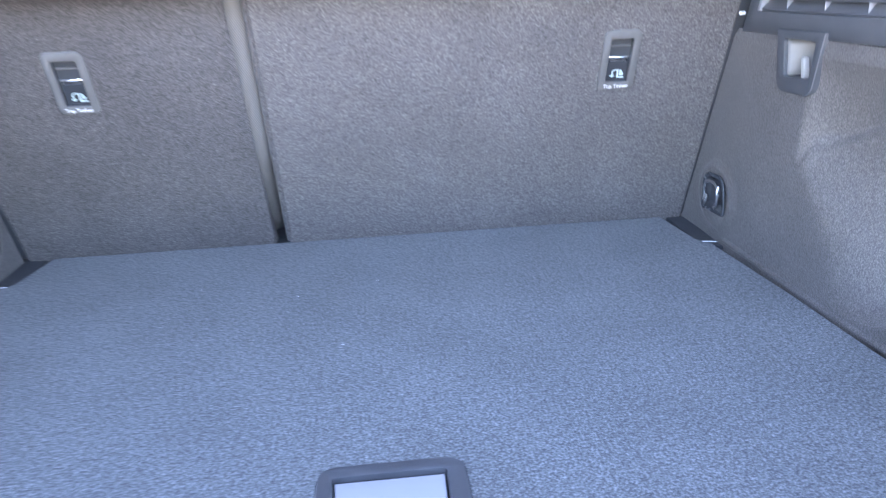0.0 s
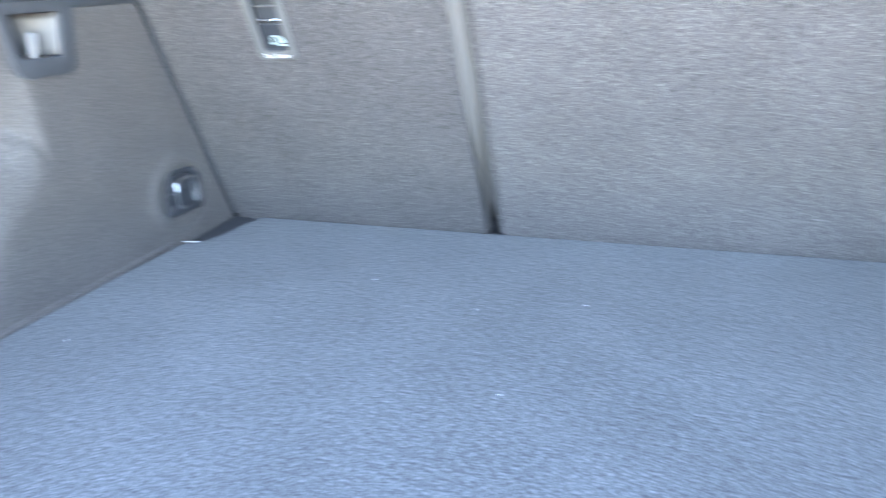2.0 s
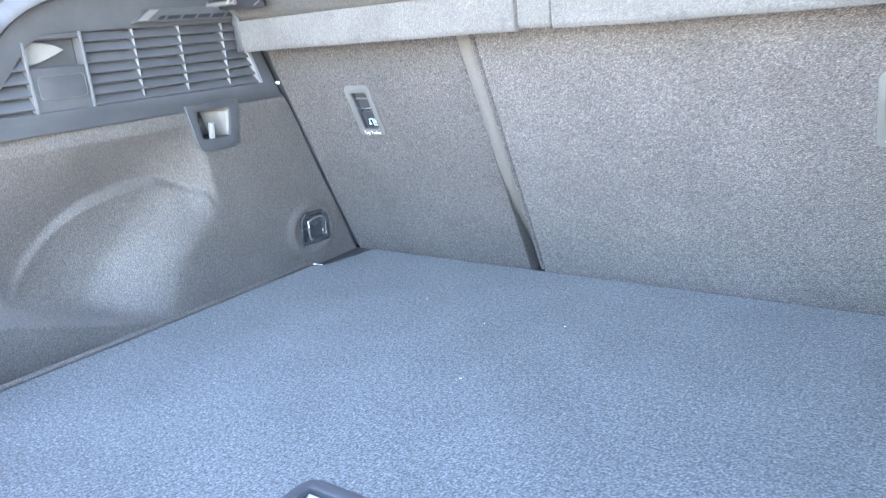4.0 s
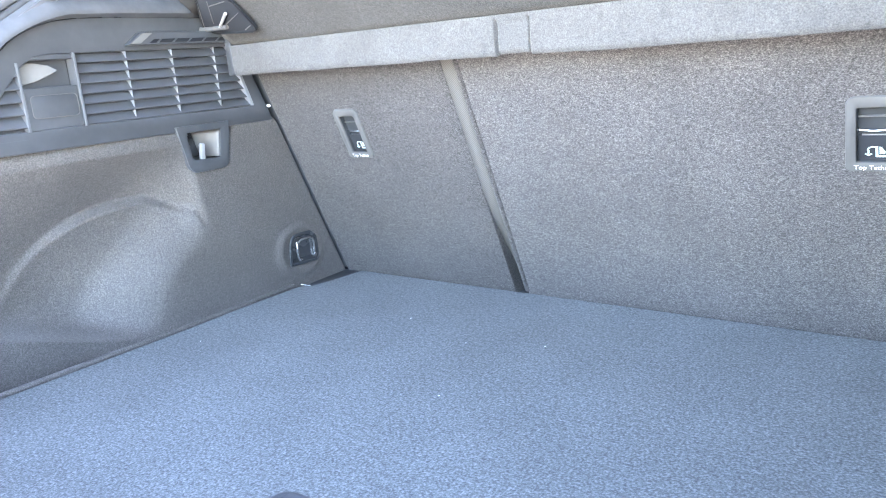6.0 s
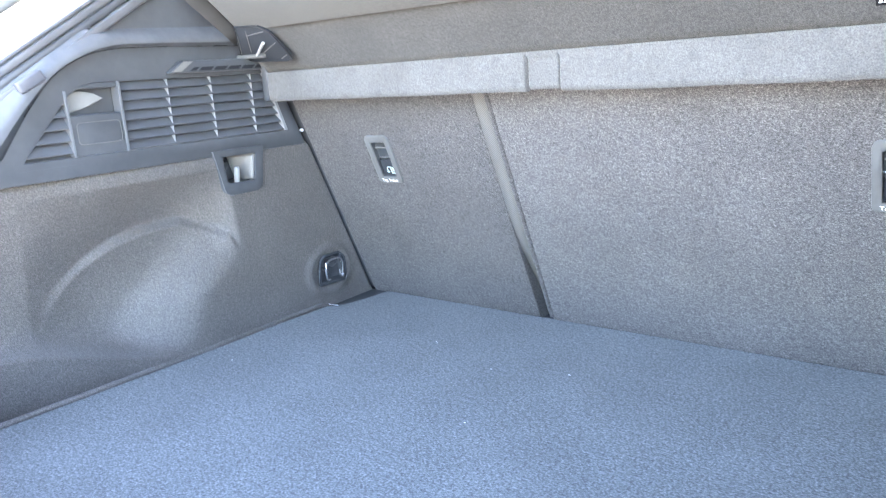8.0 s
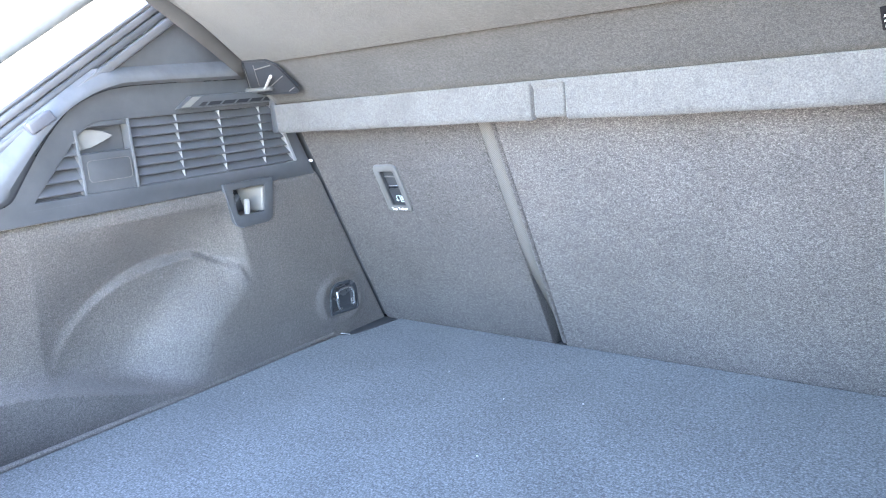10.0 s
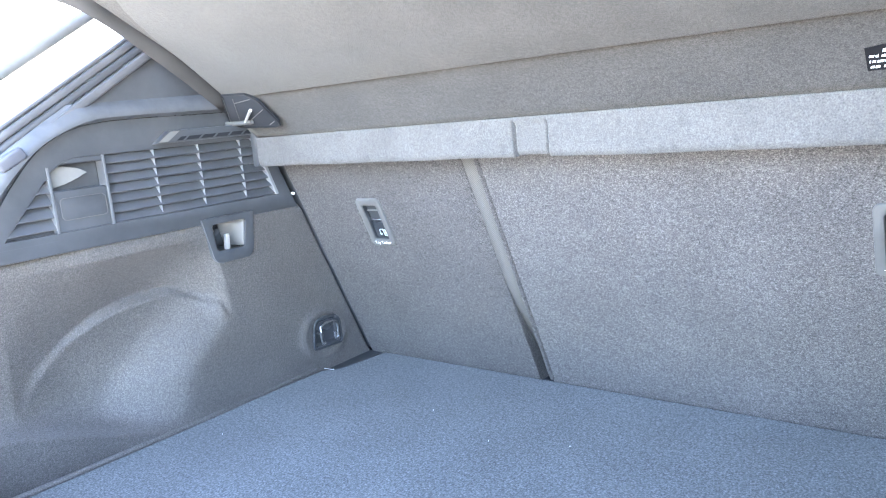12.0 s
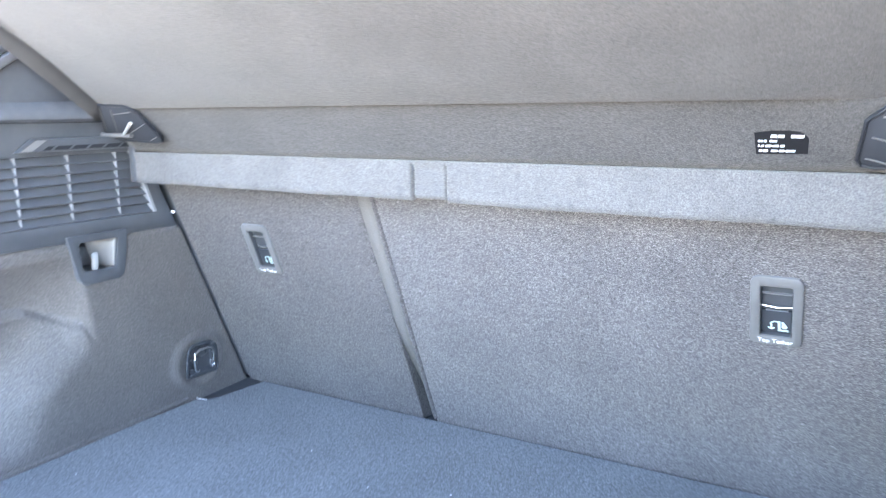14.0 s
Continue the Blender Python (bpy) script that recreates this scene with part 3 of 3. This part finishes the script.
    hk = prism([(T - 0.022, -0.2585, 0.2285), (T - 0.004, -0.2585, 0.2285), (T - 0.0005, -0.2585, 0.2545), (T - 0.0035, -0.2585, 0.2565), (T - 0.007, -0.2585, 0.2550), (T - 0.010, -0.2585, 0.2335), (T - 0.022, -0.2585, 0.2335)], (0, 0.0070, 0), 0.0012)
    part("bag_hook", hk, M_PALE, cup_part, "pale plastic bag hook", True)
    # thin paler rod paints the highlight on the cup's slanted edge
    part("cup_lip_highlight", tube([(T + 0.0036, y, z) for y, z in o2[4:14]], 0.0007, 6), M_DISH, cup_part, "", True)
    # shelf rest: a slotted ledge with a slanting end
    rest = prism([(T, -0.352, 0.3935), (T, -0.150, 0.3935), (T, -0.160, 0.4095), (T, -0.330, 0.4095)], (0.013, 0, 0), 0.0015)
    rs = part("shelf_rest", rest, M_TRIM, trim, "", True)
    # end face lightened in colour to look lit
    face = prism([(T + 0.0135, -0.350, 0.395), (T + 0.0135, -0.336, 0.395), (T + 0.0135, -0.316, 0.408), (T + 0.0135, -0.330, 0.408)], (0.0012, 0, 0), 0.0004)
    part("rest_end", face, M_LIT_FACE, rs, "slanting end of the rest")
    # thin paler rods paint the edge highlights of the end
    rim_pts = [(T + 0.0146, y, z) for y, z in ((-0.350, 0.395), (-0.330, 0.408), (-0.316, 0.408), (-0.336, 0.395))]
    part("rest_rim", tube(rim_pts, 0.0003, 6, True), M_BEZEL, rs, "thin rods painting the highlight round the slanting end")
    # no hollow here: a black strip on the face paints the slot's shade
    slot = prism([(T + 0.0118, y, z) for y, z in ((-0.322, 0.3955), (-0.168, 0.3955), (-0.172, 0.4005), (-0.314, 0.4005))], (0.0016, 0, 0), 0.0004)
    part("slot", slot, M_DARK, rs, "black strip painted for the shade in the rest's slot")
    for k in range(6):
        y = -0.312 + 0.0235 * k
        web_bm = prism([(T + 0.0130, y, 0.3957), (T + 0.0130, y + 0.004, 0.3957), (T + 0.0130, y + 0.0100, 0.4003), (T + 0.0130, y + 0.0065, 0.4003)], (0.0010, 0, 0), 0.0003)
        part("rib", web_bm, M_TRIM, rs)
    # shoulder over the vent, up to the seam
    seam = [(-0.190, 0.457), (-0.300, 0.4545), (-0.453, 0.4505), (-0.540, 0.3960), (-0.70, 0.290)]
    low = [(-0.190, 0.4290), (-0.288, 0.4290), (-0.351, 0.4295), (-0.408, 0.4285), (-0.437, 0.4255), (-0.459, 0.4195), (-0.481, 0.4100),
           (-0.497, 0.3995), (-0.513, 0.3845), (-0.534, 0.3605), (-0.549, 0.3410), (-0.575, 0.3050), (-0.620, 0.2925)]

    def shoulder(u, w):
        (ya, za), (yb, zb) = along_line(seam, u, 0.0), along_line(low, u, 0.25)
        out = -0.006 + 0.017 * math.sin(0.5 * math.pi * min(1.0, w / 0.78)) - 0.012 * ease(0.80, 1.0, w)
        return (T + out, ya + (yb - ya) * w, za + (zb - za) * w)

    sh = grid(steps(0, 1, 72), steps(0, 1, 16), shoulder)
    bmesh.ops.recalc_face_normals(sh, faces=sh.faces[:])
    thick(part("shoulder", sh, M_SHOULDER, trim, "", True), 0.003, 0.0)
    # pillar cover above the seam
    pc = prism([(T - 0.015, y, z) for y, z in ((-0.448, 0.4475), (-0.10, 0.453), (-0.10, 0.652), (-0.440, 0.4490))], (0.012, 0, 0), 0.002)
    tagged(part("pillar_cover", pc, M_TRIM, None, "", True), "dark slate plastic cover on the rear pillar", "pillar trim", "pillar covers")

    # body edge of the tailgate opening, running up and forward
    # added backing panel, blocks sky light through the trim seams
    bk = prism([(T - 0.040, y, z) for y, z in ((-0.60, 0.26), (0.05, 0.26), (0.05, 0.70), (-0.10, 0.64), (-0.445, 0.450), (-0.60, 0.36))], (0.012, 0, 0), 0.002)
    tagged(part("pillar_backing_" + name, bk, M_DARK), "added dark backing that blocks daylight behind the trims", "pillar", kind="structure")
    along = Vector((0, 0.168, 0.1)).normalized()
    off = Vector((0, -along.z, along.y))
    foot = Vector((T, -0.541, 0.380)) - along * 0.22

    def edge_run(a, b, x0, x1, bevel):
        p, q = foot + off * a, foot + off * b
        return prism([(T + x0, p.y, p.z), (T + x1, p.y, p.z), (T + x1, q.y, q.z), (T + x0, q.y, q.z)], along * 0.85, bevel)

    body = thing("body_edge", "painted body edge round the tailgate opening with a rubber seal", "body edge", "body edges")
    part("trim_lip", edge_run(0.000, 0.0105, -0.020, 0.004, 0.003), M_BODY, body, "", True)
    part("seal", edge_run(0.011, 0.021, -0.022, -0.003, 0.0045), M_TRIM, body, "", True)
    part("flange", edge_run(0.0215, 0.031, -0.026, -0.006, 0.003), M_BODY, body, "", True)
    part("gutter", edge_run(0.0315, 0.0365, -0.028, -0.009, 0.0025), M_BODY, body)
    st = thing("gas_strut", "grey tailgate gas strut seen against the daylight", "gas strut", "gas struts")
    a = Vector((T - 0.045, -0.508, 0.470)) - along * 0.10 + off * 0.016
    part("cylinder", tube([a, a + along * 0.42], 0.0075, 14), M_STRUT, st, "", True)
    part("rod", tube([a + along * 0.42, a + along * 0.62], 0.0045, 10), M_STEEL, st, "", True)
    bs = part("buffer", box(-0.006, 0.006, -0.017, 0.017, -0.0075, 0.0075, 0.0035, 3, pose(T + 0.009, -0.530, 0.3925, 27, 0, 0)), M_GLOSS, None, "", True)
    tagged(bs, "glossy slate buffer on the body edge", "buffer", "buffers")

    # tie-down ring in its dish
    td = thing("tie_down", "chromed cargo tie-down ring in a black dish", "tie-down", "tie-downs")
    o3 = round_poly([(-0.1315, 0.0370), (-0.1250, 0.0875), (-0.0695, 0.0845), (-0.0680, 0.0340)], (0.004, 0.018, 0.018, 0.006))
    i3 = [(-0.0985 + (y + 0.0985) * 0.87, 0.0600 + (z - 0.0600) * 0.86) for y, z in o3]
    c3 = [(-0.0985 + (y + 0.0985) * 0.70, 0.0600 + (z - 0.0600) * 0.66) for y, z in o3]
    rim_tube = tube([(X + 0.0045, y, z) for y, z in o3], 0.0016, 8, True)
    part("dish_rim", rim_tube, M_SLATE, td, "", True)
    sb = bmesh.new()
    loops = [[sb.verts.new((X + w, y, z)) for y, z in pts] for w, pts in ((0.0042, o3), (0.0052, i3), (-0.0030, c3))]
    for la, lb in zip(loops, loops[1:]):
        for k in range(len(la)):
            sb.faces.new((la[k - 1], la[k], lb[k], lb[k - 1]))
    sb.faces.new(loops[-1])
    bevelled(sb, 0.0006, 2)
    part("dish", sb, M_SLATE, td, "", True)
    ring = [(X + 0.0075, y, z) for y, z in ((-0.1090, 0.0440), (-0.1135, 0.0425), (-0.1165, 0.0480), (-0.1175, 0.0640), (-0.1140, 0.0725), (-0.1060, 0.0765),
            (-0.0900, 0.0765), (-0.0820, 0.0735), (-0.0785, 0.0650), (-0.0785, 0.0480), (-0.0830, 0.0430), (-0.0860, 0.0470), (-0.0850, 0.0560))]
    part("ring", tube(ring, 0.0025, 10), M_CHROME, td, "bright chromed ring", True)
    td.location.y += 0.004
    # small latch end where seat and trim meet, white to paint the light there
    wd = part("latch_end", tube([(X + 0.004, -0.131, 0.297), (X + 0.010, -0.133, 0.297)], 0.0022, 10), M_WHITE, None, "", True)
    tagged(wd, "small latch end painted white for the light beside the seat", "latch end", "latch ends")
    SIDE[0] = Matrix.Identity(4)


side(-1, Matrix.Identity(4))
side(1, Matrix.Translation((-0.0035, -0.007, 0)) @ Matrix.Rotation(radians(0.4), 4, "Z") @ Matrix.Diagonal((-1, 1, 1, 1)))

# ---- parcel shelf, tipped up ----
shelf = thing("parcel_shelf", "grey felt parcel shelf tipped up at the rear", "parcel shelf")
FY, FZ, SL = -0.250, 0.446, 0.70
UPL = math.atan(SL)
SH = Matrix(((1, 0, 0, 0), (0, -math.cos(UPL), math.sin(UPL), FY), (0, math.sin(UPL), math.cos(UPL), FZ), (0, 0, 0, 1)))  # x across, y to the rear, z up out of the shelf


def shelf_outline(line, n=44):
    """The shelf seen square on: one side's line from the fold to the rear edge, its corners rounded, and its mirror image."""
    half = [along_line(line, k / n, 0.0 if k in (0, n) else 0.7) for k in range(n + 1)]
    return [(-x, y) for x, y in half] + [(x, y) for x, y in half[::-1]]


# the rim runs straight back and flares out into an ear at each rear corner; the padded panel is rounded off before it
OUTER = [(-0.466, -0.012), (-0.455, 0.060), (-0.4485, 0.190), (-0.467, 0.236), (-0.540, 0.272), (-0.545, 0.330), (-0.500, 0.370), (-0.150, 0.370)]
INNER = [(-0.454, -0.012), (-0.440, 0.070), (-0.4385, 0.105), (-0.4470, 0.170), (-0.4450, 0.215), (-0.465, 0.255), (-0.515, 0.280), (-0.515, 0.320), (-0.480, 0.350), (-0.150, 0.350)]
PANEL = [(-0.4500, -0.0015), (-0.4360, 0.070), (-0.4290, 0.130), (-0.4170, 0.182), (-0.375, 0.240), (-0.290, 0.272), (-0.150, 0.275)]
o4, i4 = shelf_outline(OUTER), shelf_outline(INNER)
tray = prism([(x * 0.985, max(0.004, y - 0.004), 0.0095) for x, y in o4], (0, 0, 0.016), 0.002, 1)
tray.transform(SH)
part("tray", tray, M_SHELF, shelf, "", True)
rim = bmesh.new()
ro = [rim.verts.new((x, y, -0.012)) for x, y in o4]
ri = [rim.verts.new((x, y, 0.003)) for x, y in i4]
rt = [rim.verts.new((x, y, 0.008)) for x, y in o4]
for k in range(len(ro) - 1):
    rim.faces.new((ro[k], ro[k + 1], ri[k + 1], ri[k]))
    rim.faces.new((ro[k], rt[k], rt[k + 1], ro[k + 1]))
rim.transform(SH)
bmesh.ops.recalc_face_normals(rim, faces=rim.faces[:])
thick(part("rim", rim, M_RIM, shelf, "dark grey moulded rim of the shelf", True), 0.002, 0.0)
margin = prism([(x, max(0.0, y), 0.0025) for x, y in i4], (0, 0, 0.006))
margin.transform(SH)
part("margin", margin, M_SHELF, shelf, "flat felt margin inside the rim")
pad = prism([(x, y, 0.007) for x, y in shelf_outline(PANEL)], (0, 0, -0.008), 0.0016, 2)
pad.transform(SH)
part("underside_pad", pad, M_SHELF, shelf, "", True)
# front part of the shelf, in front of the fold
FOLD0, FOLD1 = Vector((0, -0.1915, 0.3872)), Vector((0, -0.2470, 0.4505))
OUT = Vector((0, FOLD0.z - FOLD1.z, FOLD1.y - FOLD0.y)).normalized()  # out of the strip, down and to the rear


def on_flap_line(t, w=0.0):
    """A point of the slightly hollow strip in front of the fold, w out of its surface."""
    return FOLD0.lerp(FOLD1, t) + OUT * (w - 0.018 * t * (1 - t))


FLAP = [tuple(on_flap_line(k / 7).yz) for k in range(8)]


def flap_at(x, k):
    """The hollow profile, closing towards a flat slope at the two ends where the brackets sit."""
    (y, z), t = FLAP[k], k / 7
    shut = 0.85 * ease(0.340, 0.425, abs(x + 0.005)) 
    return (x, y + (-0.1900 - 0.0615 * t - y) * shut, z + (0.3890 + 0.0575 * t - z) * shut)


flap_bm = grid(steps(-0.470, 0.470, 60), list(range(len(FLAP))), flap_at)
bmesh.ops.recalc_face_normals(flap_bm, faces=flap_bm.faces[:])
thick(part("front_flap", flap_bm, M_FLAP, shelf, "hollow felt strip in front of the fold", True), 0.004, 0.0)
NX0, NX1 = -0.0225, 0.0185
ZB, ZT, YL = 0.3455, 0.3865, -0.1965


def lip_at(x, z):
    """The front face of the lip: rounded at its lower edge, with a shallow recess near the middle."""
    n = ease(NX0 - 0.0020, NX0 + 0.0010, x) * ease(NX1 + 0.0020, NX1 - 0.0010, x) * ease(ZT - 0.002, ZT - 0.008, z)
    cut = max(math.exp(-((x - NX0) / 0.0016) ** 2), math.exp(-((x - NX1) / 0.0016) ** 2)) * ease(ZT - 0.002, ZT - 0.006, z)
    under = max(0.0, ZB + 0.006 - z)
    foot = 0.0025 * n * ease(ZB + 0.012, ZB, z)
    wave = 0.0006 * math.sin(31 * x + 1.0) * math.sin(13 * x)
    return (x, YL + 0.0030 * n + 0.0030 * cut + under * under * 110, z + foot + (wave - 0.0035 * ease(-0.35, 0.35, x)) * ease(ZT, ZB, z))


xs = sorted(steps(-0.467, 0.467, 60) + steps(NX0 - 0.006, NX0 + 0.006, 20) + steps(NX1 - 0.006, NX1 + 0.006, 20))
lip = grid(xs, steps(ZB, ZT, 16), lip_at)
bmesh.ops.recalc_face_normals(lip, faces=lip.faces[:])
part("lip", lip, M_LIP, shelf, "pale grey felt front lip with a shallow recess", True)
part("lip_core", box(-0.470, 0.470, YL + 0.0085, YL + 0.014, ZB + 0.004, ZT, 0.001), M_LIP, shelf)
part("lip_binding", box(-0.467, 0.467, YL - 0.0004, YL + 0.010, ZT - 0.0004, ZT + 0.0012, 0.0005), M_LIP, shelf, "thin pale binding on the lip")
for s in (-1, 1):
    SIDE[0] = Matrix.Translation((0.009, 0.0080, -0.0085)) @ Matrix.Diagonal((-1, 1, 1, 1)) if s > 0 else Matrix.Identity(4)
    # end cap of the lip, and hinge bracket with ribs, lever and pin
    end = prism([(-0.4785, y, z) for y, z in ((YL - 0.001, ZB + 0.001), (YL + 0.014, ZB + 0.001), (YL + 0.014, ZT + 0.010), (YL - 0.006, ZT + 0.022), (YL - 0.012, ZT + 0.022), (YL - 0.001, ZT + 0.004))], (0.0122, 0, 0), 0.0015)
    part("lip_end", end, M_TRIM, shelf, "plastic end cap of the lip", True)
    lf = Vector((0, -0.055, 0.058)).normalized()
    nn = Vector((0, -0.058, -0.055)).normalized()
    o = Vector((0, -0.195, 0.386))

    def on_flap(x, v, w=0.0):
        return Vector((x, 0, 0)) + o + lf * v + nn * w

    base = [(-0.4848, 0.0361), (-0.460, 0.0289), (-0.3935, 0.0248), (-0.3850, 0.0275), (-0.3820, 0.0340), (-0.3864, 0.0748), (-0.3994, 0.0881), (-0.4446, 0.0915)]
    br = part("hinge_bracket", prism([on_flap(x, v, -0.001) for x, v in base], nn * 0.0045, 0.0012), M_PLATE, shelf, "black plastic hinge bracket", True)
    part("bracket_rim", tube([on_flap(x, v, 0.0036) for x, v in base], 0.0016, 8, True), M_DARK, br, "", True)
    for (xa, va), (xb, vb) in (((-0.4294, 0.0829), (-0.4539, 0.0465)), ((-0.4446, 0.0905), (-0.4830, 0.0365)), ((-0.434, 0.0415), (-0.3906, 0.0581)), ((-0.4333, 0.0752), (-0.3965, 0.0787)), ((-0.4036, 0.0298), (-0.3876, 0.0356))):
        part("rib", tube([on_flap(xa, va, 0.0042), on_flap(xb, vb, 0.0040)], 0.0007, 6), M_BEZEL, br)
    part("lever", tube([on_flap(-0.444, 0.0414, 0.007), on_flap(-0.4114, 0.0616, 0.006)], [0.0018, 0.0024], 8), M_PALE, br, "bright lever", True)
    pin = tube([on_flap(-0.430, 0.040, 0.006), on_flap(-0.4800, 0.0411, 0.007), on_flap(-0.4870, 0.0415, 0.007), on_flap(-0.4944, 0.0420, 0.007)], [0.0030, 0.0034, 0.0046, 0.0040], 10)
    part("pin", pin, M_BEZEL, br, "pale hinge pin", True)
    knob = tube([SH @ Vector((-0.506, 0.266, -0.004)), SH @ Vector((-0.506, 0.262, -0.0195))], [0.014, 0.011], 14)
    part("cord_knob", knob, M_RIM, shelf, "", True)
SIDE[0] = Matrix.Identity(4)

# sticker on the front flap
sticker = thing("sticker", "black information sticker with white print on the shelf", "sticker")


def on_strip(x, t, w):
    return on_flap_line(t, w) + Vector((x, 0, 0))


edge = [(0.3180, 0.225), (0.3565, 0.235), (0.3572, 0.470), (0.3550, 0.500), (0.3420, 0.515), (0.3300, 0.512), (0.3172, 0.485)]
part("sheet", prism([on_strip(x, t, 0.0021) for x, t in edge], OUT * 0.0006), M_STICKER, sticker)
ROWS = (((0.3292, 0.3338), (0.3345, 0.3392), (0.3440, 0.3535)), ((0.3195, 0.3232), (0.3240, 0.3262), (0.3282, 0.3338)),
        ((0.3195, 0.3206), (0.3216, 0.3240), (0.3250, 0.3296), (0.3304, 0.3350), (0.3360, 0.3392)),
        ((0.3200, 0.3226), (0.3234, 0.3268), (0.3292, 0.3340), (0.3350, 0.3392), (0.3400, 0.3470)))
for row, spans in enumerate(ROWS):
    t, h = 0.450 - 0.060 * row, 0.017 if row == 0 else 0.012
    for a, b in spans:
        loop = [on_strip(x, q, 0.0029) for x, q in ((a, t - h), (b, t - h), (b + 0.0005, t + h), (a + 0.0005, t + h))]
        part("print_line", prism(loop, OUT * 0.0003), M_WHITE, sticker)

# ---- lint on the felt ----
rng = random.Random(5)
lint = bmesh.new()
for x, y in ((-0.083, -0.209), (-0.204, -0.166), (-0.420, -0.356), (-0.027, -0.345), (0.012, -0.178)):
    a, ln = rng.uniform(0, math.pi), rng.uniform(0.0009, 0.0016)
    seg = tube([(x - ln * math.cos(a), y - ln * math.sin(a), 0.0006), (x, y, 0.0012), (x + ln * math.cos(a + 0.5), y + ln * math.sin(a + 0.5), 0.0006)], 0.0003, 4)
    tmp = bpy.data.meshes.new("lint")
    seg.to_mesh(tmp)
    seg.free()
    lint.from_mesh(tmp)
    bpy.data.meshes.remove(tmp)
tagged(part("lint", lint, M_WHITE), "tiny white bits of lint on the boot floor", "lint", kind="stuff")
